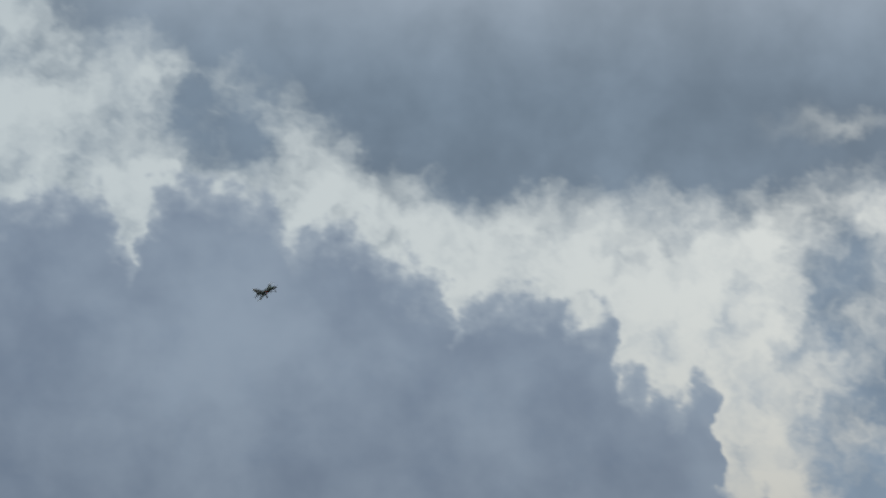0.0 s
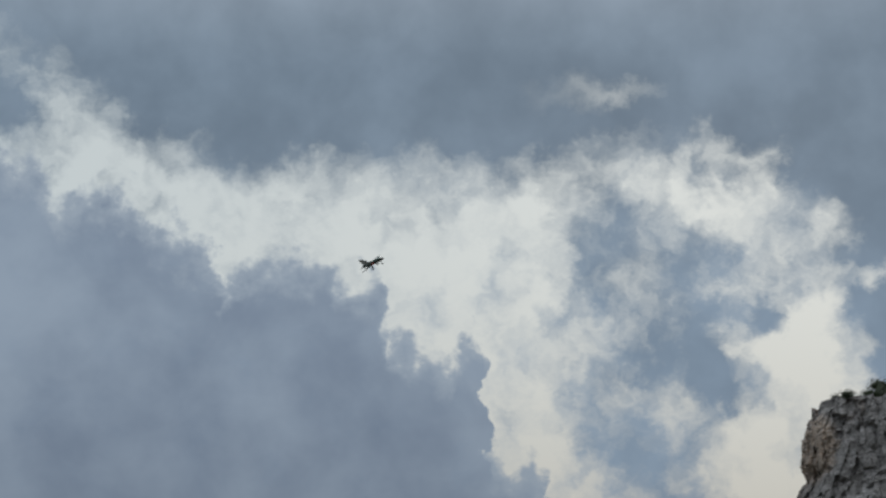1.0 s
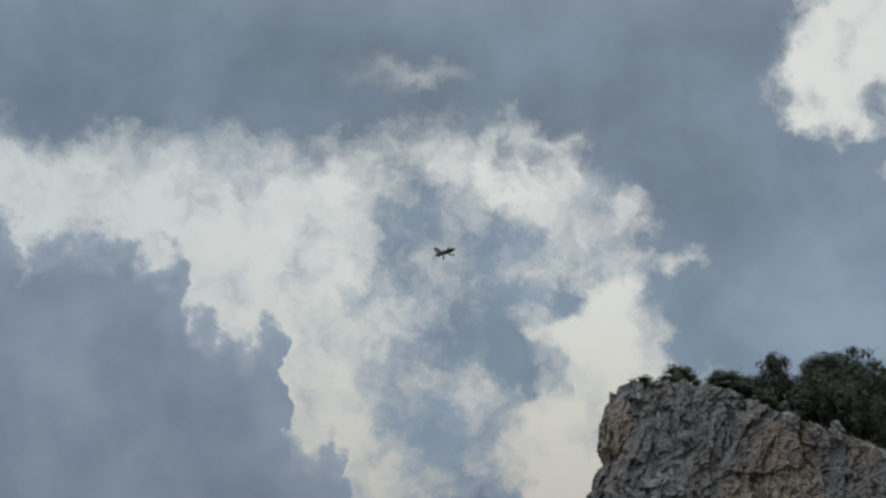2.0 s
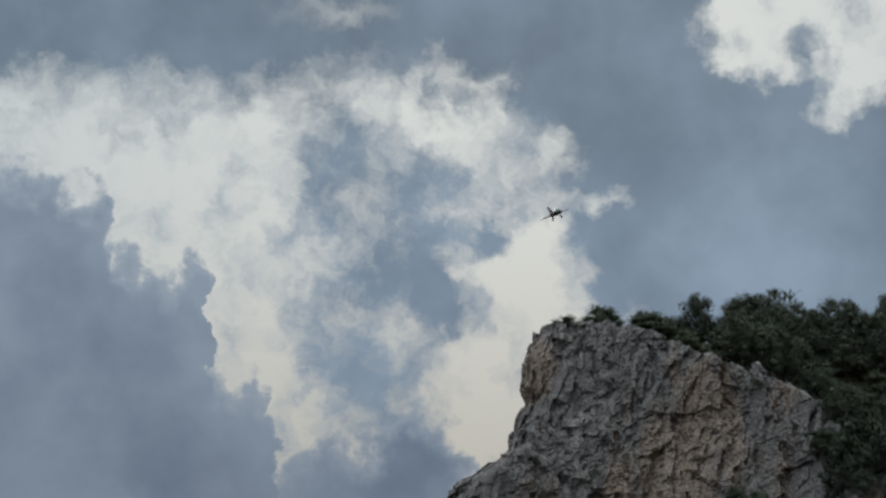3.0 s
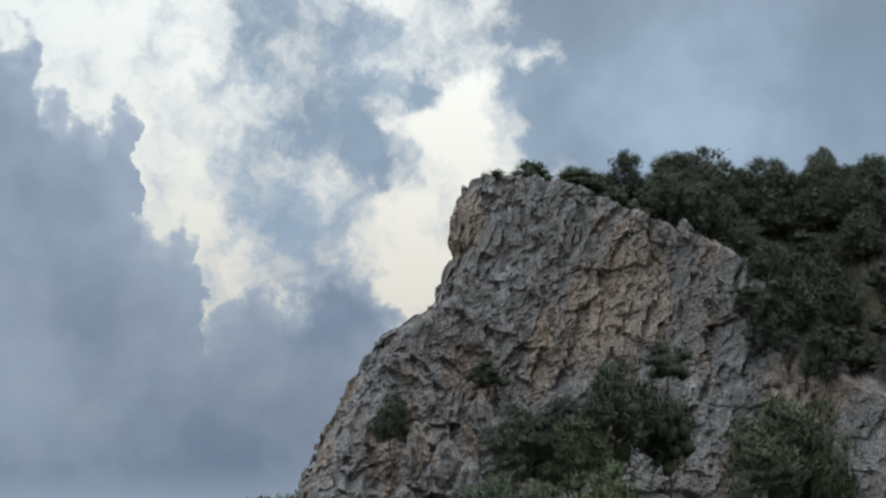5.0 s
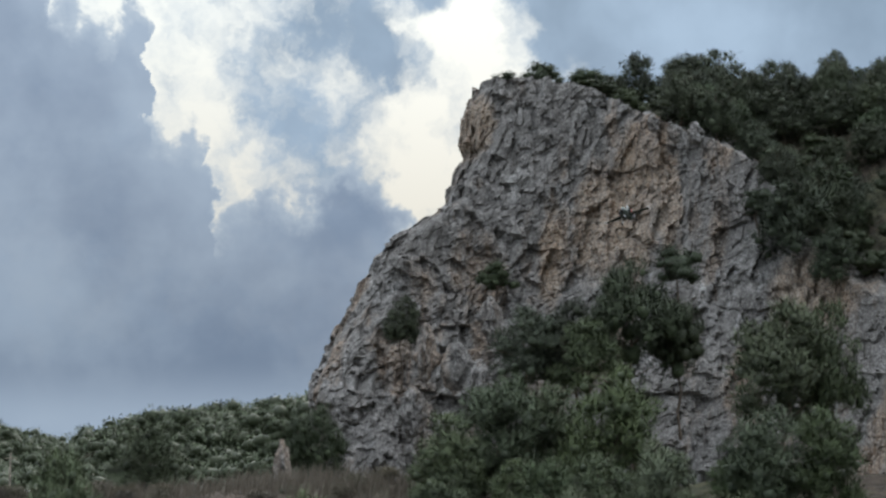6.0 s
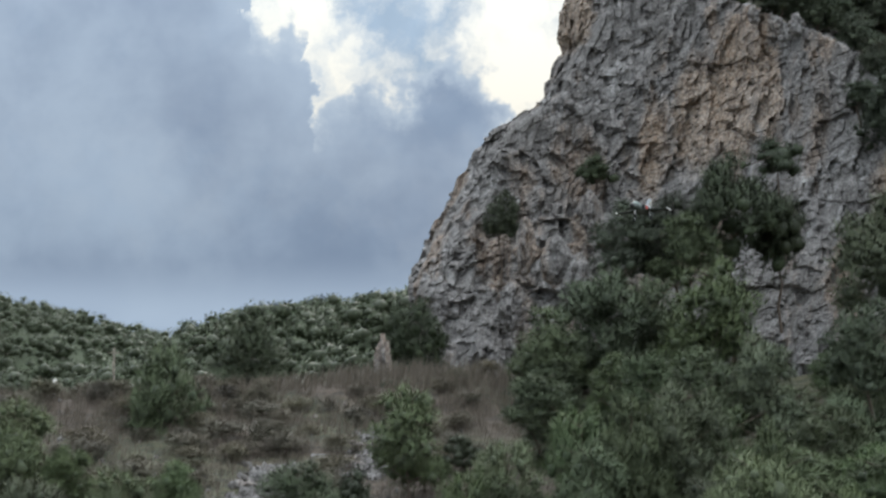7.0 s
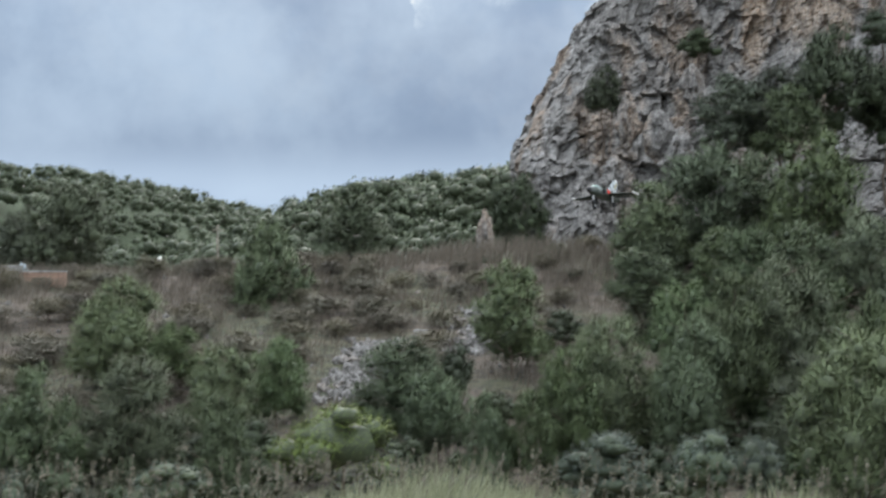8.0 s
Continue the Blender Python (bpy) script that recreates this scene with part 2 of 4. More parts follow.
def make_rock(name, base, pale, rust_amount=1.0):
    """Weathered limestone: grey blocks, pale scars, rusty streaks, dark seams."""
    material, n, shader = surface(name)
    at = place_of(n)
    tall = n.mapping(at, scale=(1, 1, 0.6))
    bent = n.vec("ADD", tall, n.vec("SCALE", n.vec("SUBTRACT", n.noise(at, 0.5, 4, 0.6, colour=True), (0.5, 0.5, 0.5)), scale=1.2))
    big = n.noise(bent, 0.22, 4, 0.55)
    mid = n.noise(bent, 1.1, 6, 0.65)
    fine = n.noise(at, 5.0, 6, 0.7)
    cracks = n.add("ShaderNodeTexVoronoi")
    cracks.feature = "DISTANCE_TO_EDGE"
    n.put(cracks.inputs["Vector"], bent)
    cracks.inputs["Scale"].default_value = 0.8
    seam = n.ramp(cracks.outputs["Distance"], 0.0, 0.10)
    small = n.add("ShaderNodeTexVoronoi")
    small.feature = "DISTANCE_TO_EDGE"
    n.put(small.inputs["Vector"], n.vec("ADD", bent, (7, 3, 1)))
    small.inputs["Scale"].default_value = 2.4
    chip = n.ramp(small.outputs["Distance"], 0.0, 0.09)
    colour = n.mix(n.ramp(mid, 0.35, 0.66), tuple(c * 0.62 for c in base), base)
    colour = n.mix(n.ramp(n.noise(bent, 0.6, 5, 0.7), 0.52, 0.66), colour, pale)
    for scale, depth in ((1.3, 0.5), (3.4, 0.45)):
        shard = n.add("ShaderNodeTexVoronoi")
        n.put(shard.inputs["Vector"], n.vec("ADD", bent, n.vec("SCALE", n.noise(at, 2.5, 3, 0.6, colour=True), scale=0.25)))
        shard.inputs["Scale"].default_value = scale
        colour = n.mix(n.math("MULTIPLY", shard.outputs["Color"], depth), colour, n.mix(0.75, colour, (0.10, 0.095, 0.09)))
    rust = n.ramp(n.noise(n.mapping(at, (4, 0, 9), scale=(1, 1, 0.3)), 0.27, 5, 0.6), 0.50, 0.64)
    colour = n.mix(n.math("MULTIPLY", rust, 0.75 * rust_amount), colour, n.mix(n.ramp(fine, 0.35, 0.65), (0.30, 0.18, 0.105), (0.46, 0.33, 0.22)))
    streak = n.ramp(n.noise(n.mapping(at, scale=(1, 1, 0.06)), 1.5, 4, 0.6), 0.56, 0.7)
    colour = n.mix(n.math("MULTIPLY", streak, 0.55), colour, (0.06, 0.057, 0.053))
    colour = n.mix(n.ramp(big, 0.4, 0.7), colour, n.mix(0.45, colour, (0.10, 0.085, 0.07)))
    if rust_amount == 1.0:
        # two tall panels stained by iron, and one under the corner of the rim
        for px, pz, wide, tall_ in ((14.2, 31.8, 1.3, 6.0), (16.6, 32.5, 0.9, 4.5), (11.8, 31.0, 1.6, 4.0), (2.8, 40.0, 1.3, 2.6), (8.4, 28.0, 0.9, 3.0), (25.0, 24.0, 2.2, 2.6)):
            spot = n.add("ShaderNodeTexGradient")
            spot.gradient_type = "SPHERICAL"
            n.put(spot.inputs[0], n.mapping(n.vec("ADD", at, n.vec("SCALE", n.vec("SUBTRACT", n.noise(at, 0.7, 4, 0.6, colour=True), (0.5, 0.5, 0.5)), scale=2.2)), (px, 170, pz), scale=(wide * 1.5, 200, tall_ * 1.5), kind="TEXTURE"))
            colour = n.mix(n.math("MULTIPLY", n.ramp(spot.outputs["Fac"], 0.1, 0.5), 0.7), colour, n.mix(n.ramp(fine, 0.35, 0.65), (0.33, 0.20, 0.115), (0.55, 0.43, 0.31)))
    colour = n.mix(n.math("MULTIPLY", n.math("SUBTRACT", 1.0, n.math("MULTIPLY", seam, chip)), 0.55), colour, (0.06, 0.055, 0.05))
    colour = n.mix(n.ramp(fine, 0.40, 0.62), n.mix(0.3, colour, (0.08, 0.075, 0.07)), n.mix(0.25, colour, (0.6, 0.58, 0.55)))
    n.put(shader.inputs["Base Color"], colour)
    shader.inputs["Roughness"].default_value = 0.92
    shader.inputs["Specular IOR Level"].default_value = 0.2
    relief = n.math("ADD", n.math("MULTIPLY", mid, 0.5), n.math("MULTIPLY_ADD", fine, 0.35, n.math("MULTIPLY_ADD", seam, 0.25, n.math("MULTIPLY", chip, 0.18))))
    n.put(shader.inputs["Normal"], n.bump(relief, 0.7, 0.28))
    return material


def make_ground():
    """Dry earth with stones, straw and dark scrub litter."""
    material, n, shader = surface("ground")
    at = place_of(n)
    a = n.noise(at, 0.12, 5, 0.6)
    b = n.noise(at, 1.3, 6, 0.7)
    c = n.noise(at, 9.0, 4, 0.7)
    colour = n.mix(n.ramp(b, 0.35, 0.65), (0.045, 0.036, 0.027), (0.125, 0.094, 0.069))
    colour = n.mix(n.ramp(a, 0.42, 0.6), colour, n.mix(n.ramp(b, 0.4, 0.6), (0.035, 0.040, 0.020), (0.095, 0.092, 0.048)))
    colour = n.mix(n.ramp(c, 0.58, 0.7), colour, (0.33, 0.29, 0.25))
    reach = n.add("ShaderNodeSeparateXYZ")
    n.put(reach.inputs[0], at)
    colour = n.mix(n.ramp(reach.outputs[1], 170, 195), colour, n.mix(n.ramp(b, 0.4, 0.6), (0.05, 0.065, 0.035), (0.085, 0.105, 0.055)))
    n.put(shader.inputs["Base Color"], colour)
    shader.inputs["Roughness"].default_value = 0.95
    n.put(shader.inputs["Normal"], n.bump(n.math("ADD", b, n.math("MULTIPLY", c, 0.4)), 0.9, 0.3))
    return material


MAT_GROUND = make_ground()
MAT_ROCK = make_rock("limestone", (0.41, 0.385, 0.365), (0.60, 0.585, 0.565))
MAT_SCREE = make_rock("scree_stone", (0.29, 0.27, 0.255), (0.44, 0.42, 0.40), 0.4)
MAT_PINE = foliage("pine_needles", (0.045, 0.067, 0.031), (0.162, 0.208, 0.094))
# darker copy of the pine needles, with the upper slopes' shade in its colour
MAT_SHADE_PINE = foliage("shaded_needles", (0.026, 0.037, 0.020), (0.092, 0.114, 0.062))
MAT_BRIGHT = foliage("fresh_needles", (0.06, 0.098, 0.022), (0.20, 0.28, 0.07))
MAT_SHRUB = foliage("shrub_leaves", (0.025, 0.036, 0.018), (0.08, 0.10, 0.05))
MAT_SCRUB = foliage("dry_scrub", (0.065, 0.060, 0.040), (0.20, 0.178, 0.115))
MAT_SAGE = foliage("grey_leaves", (0.055, 0.08, 0.06), (0.16, 0.195, 0.15))
MAT_WOODS = foliage("far_leaves", (0.050, 0.070, 0.038), (0.104, 0.134, 0.070))
MAT_STRAW = foliage("straw", (0.10, 0.082, 0.055), (0.33, 0.275, 0.19))
MAT_GRASS = foliage("grass_blades", (0.13, 0.15, 0.06), (0.42, 0.42, 0.22))
# inner clumps: the shade between needles and leaves is put into these colours
MAT_NEEDLE_SHADE = foliage("shaded_inner_needles", (0.038, 0.052, 0.029), (0.110, 0.135, 0.074))
MAT_LEAF_SHADE = foliage("shaded_inner_leaves", (0.022, 0.031, 0.016), (0.060, 0.075, 0.036))
MAT_BARK = plain("bark", (0.10, 0.075, 0.055), 0.9, grain=9.0, wear=0.5)


# ---- the land ----
def ease(a, b, v):
    t = np.clip((v - a) / (b - a), 0, 1)
    return t * t * (3 - 2 * t)


def waves(x, y, size, seed):
    """Smooth uneven ground out of a few crossed waves."""
    rng = np.random.RandomState(seed)
    z = np.zeros_like(x, dtype=float)
    for k in range(7):
        a, p, f = rng.uniform(0, 6.28), rng.uniform(0, 6.28), rng.uniform(0.6, 1.9) / size
        z += np.sin((x * np.cos(a) + y * np.sin(a)) * f * 6.28 + p)
    return z / 7


def land(x, y):
    """Height of the ground: level field, shallow valley, bank, terrace, wooded hills."""
    x, y = np.asarray(x, float), np.asarray(y, float)
    z = -3.0 * ease(30, 62, y)
    right = ease(-4, 8, x) * (1 - ease(60, 140, x))
    bank = 11.2 * np.clip((y - 86) / 52, 0, 1) ** 1.05
    z = z + bank * (1 - 0.12 * right) + 2.0 * ease(-28, -6, x) * ease(132, 146, y) * (1 - right)
    z = z + right * 0.22 * np.clip(y - 134, 0, 15) * (0.8 + 0.02 * np.clip(x, 0, 30))
    z = z - 5 * ease(165, 230, y) * (1 - right)
    z = z + 45 * np.exp(-((x + 190) / 128) ** 2 - ((y - 600) / 160) ** 2)
    z = z + 30 * np.exp(-((x - 22) / 82) ** 2 - ((y - 370) / 90) ** 2)
    z = z + 10 * ease(200, 500, y)
    z = z + 5.0 * ease(-62, -50, x) * (1 - ease(-44, -18, x)) * np.exp(-((y - 370) / 80) ** 2)
    z = z + 3.5 * np.exp(-((x + 100) / 30) ** 2 - ((y - 610) / 120) ** 2)
    rough = ease(32, 60, y)
    return z + rough * (0.45 * waves(x, y, 14, 3) + 0.2 * waves(x, y, 4, 5)) + 6 * ease(220, 400, y) * waves(x, y, 160, 8)


def build_ground():
    xs = np.concatenate([-np.geomspace(4000, 46, 30), np.arange(-45, 45, 0.7), np.geomspace(46, 4000, 30)])
    ys = np.concatenate([-np.geomspace(4000, 12, 22), np.arange(-10, 26, 4.0), np.arange(28, 178, 0.7), np.arange(180, 700, 8.0), np.geomspace(720, 4500, 14)])
    gx, gy = np.meshgrid(xs, ys)
    verts = np.stack([gx, gy, land(gx, gy)], -1).reshape(-1, 3)
    w = len(xs)
    i = (np.arange(len(ys) - 1)[:, None] * w + np.arange(w - 1)[None]).ravel()
    ob = mesh_part("ground", verts, np.stack([i, i + 1, i + w + 1, i + w], 1), MAT_GROUND, smooth=True)
    tagged(ob, "dry stony ground with a bank below a terrace", "ground", kind="structure")


build_ground()

# left edge of the cliff by height, and its rim by the way along the face
EDGE_Z = (0, 12, 18.5, 20.1, 21.1, 23.1, 25.1, 27.2, 28.1, 29.5, 30.8, 32.0, 32.9, 33.8, 35.0, 36.9, 37.9, 38.3, 41.0, 42.4, 43.2)
EDGE_X = (-8.4, -8.8, -9.6, -9.4, -8.8, -8.1, -7.0, -6.1, -5.4, -5.1, -3.8, -2.2, -0.9, 0.5, 0.7, 1.3, 2.0, 1.7, 1.7, 2.0, 2.6)
RIM_X = (3.3, 9, 12.6, 15, 19, 21.5, 23, 23.8, 24.6, 26.6, 30, 38, 50)
RIM_Z = (43.9, 43.3, 41.8, 39.8, 37.0, 34.8, 33.0, 31.2, 28.6, 25.2, 22, 18, 12)
RIDGE = 43.6


def rim_height(x):
    return np.interp(x, RIM_X, RIM_Z)


def climb(front, y):
    """How far the slope behind the rim has risen to the ridge."""
    top = max(front + 14, 189)
    t = float(np.clip((y - front) / (top - front), 0, 1))
    return 0.6 * t + 0.4 * t * t * (3 - 2 * t)


def face_depth(x, z):
    """How far off the cliff face stands."""
    return 181 - 0.034 * np.clip(x, 0, 60) ** 1.9 - 0.30 * (43 - z) - 3.0 * ease(26, 10, z)


def crag(p):
    """Depth of the relief at a place on the rock: ribs, blocks and ledges."""
    tall = Vector((p.x * 0.32, p.y * 0.32, p.z * 0.10))
    ribs = 1.0 - abs(noise.noise(tall + Vector((3, 1, 7)))) * 2.2
    bend = noise.noise_vector(p * 0.25) * 1.1
    q = p + bend
    block = noise.cell(Vector((q.x * 0.46, q.y * 0.30, q.z * 0.17))) - 0.5
    chunk = noise.cell(Vector((q.x * 1.1 + 5, q.y * 0.7, q.z * 0.45 + q.x * 0.25))) - 0.5
    fine = noise.fractal(p * 0.9, 0.8, 2.1, 5)
    ledge = noise.noise(Vector((p.x * 0.12, p.y * 0.1, p.z * 0.5 + p.x * 0.08)))
    bits = noise.cell(Vector((q.x * 2.3, q.y * 1.5 + 3, q.z * 1.5 - q.x * 0.5))) - 0.5
    return 0.6 * (0.7 * ribs + 0.9 * block + 0.75 * chunk + 0.42 * bits + 0.28 * fine + 0.35 * ledge)


def build_cliff():
    cols, rows, caps = 330, 250, 46
    s = np.concatenate([np.linspace(-0.35, 0, 24)[:-1], np.linspace(0, 1, cols) ** 1.15])
    verts = []
    top_x = 3.3 + np.clip(s, 0, 1) * 42
    for j in range(rows):
        v = (j / (rows - 1)) ** 0.9
        for i, si in enumerate(s):
            z = 4 + v * (rim_height(top_x[i]) - 4)
            left = np.interp(z, EDGE_Z, EDGE_X)
            t = max(si, 0)
            x = 3.3 + t * 42 + (left - 3.3) * max(0, 1 - t / 0.4)
            y = face_depth(x, z) + 5.0 * max(0, 1 - (x - left) / 2.6) ** 2 - 2.2
            if si < 0:
                x, y = x - si * 14, y - si * 110
            p = Vector((x, y, z))
            d = crag(p)
            edge = max(0, 1 - (x - left) / 2.0) if si >= 0 else 1.0
            x -= 0.45 * edge * d
            fade = 1 - 0.3 * edge
            verts.append((x + 0.15 * d, y - d * fade, z + 0.25 * noise.noise(p * 0.9)))
    base = len(s) * (rows - 1)
    for k in range(1, caps + 1):
        w = (k / caps) ** 1.5
        for i, si in enumerate(s):
            x, y, z = verts[base + i]
            far = 12 + 46 * ease(3, 20, np.array(x))
            lift = climb(y, y + w * far) * (RIDGE + 0.04 * (x - 10) - z)
            p = Vector((x, y + w * far, 0))
            verts.append((x + (6 * w if si < 0 else 0), y + w * far, z + float(lift) + min(1, w * 6) * 0.5 * noise.fractal(p * 0.4, 0.9, 2, 3) - 14 * float(ease(0.8, 1, np.array(w)))))
    n = len(s)
    i = (np.arange(rows + caps - 1)[:, None] * n + np.arange(n - 1)[None]).ravel()
    ob = mesh_part("cliff", verts, np.stack([i, i + 1, i + n + 1, i + n], 1), MAT_ROCK)
    ob.data.materials.append(MAT_GROUND)
    index = np.zeros(len(ob.data.polygons), dtype=np.int32)
    index[(rows + 13) * (n - 1):] = 1
    ob.data.polygons.foreach_set("material_index", index)
    tagged(ob, "tall grey limestone cliff with rust-coloured streaks above the pines", "cliff", kind="structure")


build_cliff()


# ---- plants ----
def tufts(rng, centres, outward, length, width, blades):
    """Small fans of needles at the centres: arrays of corners and triangles."""
    n = len(centres)
    c = np.repeat(centres, blades, 0)
    d = np.repeat(outward, blades, 0) * 0.8 + rng.normal(0, 0.55, (n * blades, 3))
    d /= np.linalg.norm(d, axis=1)[:, None]
    side = np.cross(d, rng.normal(0, 1, (n * blades, 3)))
    side /= np.linalg.norm(side, axis=1)[:, None] + 1e-9
    size = rng.uniform(0.6, 1.3, (n * blades, 1))
    a = c - side * width * size
    b = c + side * width * size
    tip = c + d * length * size
    out = np.repeat(outward, blades, 0)
    flip = (np.cross(b - a, tip - a) * out).sum(1) < 0
    a[flip], b[flip] = b[flip].copy(), a[flip].copy()
    verts = np.stack([a, b, tip], 1).reshape(-1, 3)
    return verts, np.arange(len(verts)).reshape(-1, 3)


def soften(ob, normals):
    """Shade needles as the mass that they form."""
    normals = normals / (np.linalg.norm(normals, axis=1)[:, None] + 1e-9)
    ob.data.normals_split_custom_set_from_vertices(normals.tolist())
    return ob


def lobes(rng, kind):
    """Where the clumps of a crown sit: centres and radii in a crown 1 wide and 1 high."""
    out = []
    if kind == "pine":
        # rounded plumes that stand up and outwards, the larger ones low on the crown
        lean = rng.uniform(-0.06, 0.06, 2)
        for k in range(rng.randint(30, 38)):
            h = rng.uniform(0.06, 0.86)
            r = 0.40 * np.sqrt(max(0.0, 1 - (h - 0.12) ** 2 / 0.72)) * rng.uniform(0.6, 1.05)
            a = rng.uniform(0, 6.28)
            s = rng.uniform(0.10, 0.17) * (1.1 - 0.4 * h)
            out.append((r * np.cos(a) + lean[0] * h, r * np.sin(a) + lean[1] * h, h, s, s * rng.uniform(0.8, 1.25)))
        for k in range(4):
            out.append((rng.uniform(-0.13, 0.13), rng.uniform(-0.13, 0.13), rng.uniform(0.82, 0.93), 0.075, 0.09))
        for h in (0.22, 0.42, 0.62):
            out.append((0, 0, h, 0.25, 0.2))
    else:
        for k in range(rng.randint(14, 19)):
            a, h = rng.uniform(0, 6.28), rng.uniform(0.15, 0.85)
            r = 0.40 * np.sqrt(max(0, 1 - (h - 0.3) ** 2 * 3)) * rng.uniform(0.5, 1.0)
            out.append((r * np.cos(a), r * np.sin(a), h, rng.uniform(0.12, 0.19), rng.uniform(0.12, 0.2)))
        out.append((0, 0, 0.5, 0.36, 0.4))
    return out


def unit_ball(level):
    bm = bmesh.new()
    bmesh.ops.create_icosphere(bm, subdivisions=level, radius=1.0)
    bm.verts.index_update()
    verts = np.array([v.co for v in bm.verts])
    faces = np.array([[v.index for v in f.verts] for f in bm.faces])
    bm.free()
    return verts, faces


BALL = unit_ball(2)
SMALL_BALL = unit_ball(1)


def clumps(rng, centres, radii, rough, ball):
    """Uneven little masses of twigs and leaves round the centres."""
    shape, tris = ball
    n, m = len(centres), len(shape)
    bump = 1 + rough * rng.normal(0, 1, (n, m, 1)) + 0.18 * np.sin(shape[None, :, :1] * 4 + rng.uniform(0, 6, (n, 1, 1))) * np.cos(shape[None, :, 1:2] * 4 + rng.uniform(0, 6, (n, 1, 1)))
    verts = shape[None] * bump * radii[:, None] + centres[:, None]
    return verts.reshape(-1, 3), (tris[None] + np.arange(n)[:, None, None] * m).reshape(-1, 3)


def shape_normals(count):
    return np.tile(BALL[0], (count, 1))


def crown_mesh(seed, kind, wide, high, count, length, width, blades):
    """A crown of many fine needles gathered in uneven clumps."""
    rng = np.random.RandomState(seed)
    balls = np.array(lobes(rng, kind))
    scale = np.array((wide, wide, high))
    area = balls[:, 3] * balls[:, 4]
    pick = rng.choice(len(balls), count, p=area / area.sum())
    d = rng.normal(0, 1, (count, 3))
    d /= np.linalg.norm(d, axis=1)[:, None]
    ball = balls[pick]
    d[:, 2] = np.where(rng.uniform(0, 1, count) < 0.6, np.abs(d[:, 2]), d[:, 2])
    centres = (ball[:, :3] + d * rng.uniform(0.45, 1.1, (count, 1)) * ball[:, [3, 3, 4]]) * scale
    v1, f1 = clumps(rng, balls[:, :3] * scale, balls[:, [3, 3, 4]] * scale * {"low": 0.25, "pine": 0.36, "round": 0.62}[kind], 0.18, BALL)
    v2, f2 = tufts(rng, centres, d * 0.7 + (0, 0, 0.55), length, width, blades)
    whole = (centres - np.array((0, 0, 0.35)) * scale) / (scale * 0.5)
    n1 = shape_normals(len(balls))
    n2 = np.repeat(d * 0.5 + whole * 0.9 + (0, 0, 0.2) + rng.normal(0, 0.22, d.shape), blades * 3, 0)
    return np.concatenate([v1, v2]), np.concatenate([f1, f2 + len(v1)]), len(f1), np.concatenate([n1, n2])


def inside_material(ob, count, inner):
    """The first faces of a crown are its denser inside, mostly coloured as shade."""
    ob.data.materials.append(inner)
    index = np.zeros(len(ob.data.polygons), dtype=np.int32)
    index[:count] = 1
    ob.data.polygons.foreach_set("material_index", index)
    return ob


def limb(bm, a, b, r0, r1, sides=6):
    a, b = Vector(a), Vector(b)
    turn = (b - a).to_track_quat("Z", "Y").to_matrix()
    rings = []
    for p, r in ((a, r0), (b, r1)):
        rings.append([bm.verts.new(p + turn @ Vector((r * math.cos(k * 6.2832 / sides), r * math.sin(k * 6.2832 / sides), 0))) for k in range(sides)])
    for k in range(sides):
        bm.faces.new((rings[0][k], rings[0][(k + 1) % sides], rings[1][(k + 1) % sides], rings[1][k]))


def trunk_mesh(seed, wide, high, stem):
    """A tapered, slightly bent trunk with limbs into the crown."""
    rng = random.Random(seed)
    bm = bmesh.new()
    at, r = Vector((0, 0, -stem - 0.3)), 0.05 * wide ** 0.6
    steps = 6
    for k in range(steps):
        to = Vector((rng.uniform(-0.05, 0.05) * wide, rng.uniform(-0.05, 0.05) * wide, -stem + (stem + high * 0.85) * (k + 1) / steps))
        limb(bm, at, to, r, r * 0.82)
        if k > 1:
            for m in range(3):
                a = rng.uniform(0, 6.28)
                limb(bm, to, to + Vector((math.cos(a) * wide * 0.34, math.sin(a) * wide * 0.34, high * 0.13)), r * 0.4, r * 0.12, 5)
        at, r = to, r * 0.82
    return bm


PLANTS = {}


def plant(name, kind, material, label, category, x, y, low, top, wide, count, length, width, group, variants):
    """One tree or shrub; its crown reaches from low to top, and its stem into the soil. A few of each kind are grown, the rest are copies of them, turned and sized."""
    soil = min(float(land(x, y)), low - 0.2)
    if low - soil > 6:
        soil = low - 0.5
    key = (name, count)
    grown = PLANTS.setdefault(key, [])
    turn = random.uniform(0, 360)
    m = pose(x, y, low, 0, 0, turn) @ Matrix.Diagonal((wide / 5, wide / 5, (top - low) / 5, 1))
    if len(grown) >= variants:
        model = random.choice(grown)
        return copy_thing(model, m @ Matrix.Diagonal([1 / k for k in model.scale] + [1]))
    seed = next_seed()
    thing = new(name)
    tagged(thing, label, category, group)
    verts, faces, inside, normals = crown_mesh(seed, kind, 5, 5, count, length, width, 3)
    part("trunk", trunk_mesh(seed, 5, 5, 4.0), MAT_BARK, thing)
    # except in scrub, the inner clumps take a colour that stands for shade
    soften(inside_material(mesh_part("crown", verts, faces, material, thing), inside, {"shrub": MAT_LEAF_SHADE, "scrub_bush": MAT_SCRUB}.get(name, MAT_NEEDLE_SHADE)), normals)
    grown.append(thing)
    thing.matrix_basis = m
    return thing


SEED = [100]


def next_seed():
    SEED[0] += 1
    return SEED[0]


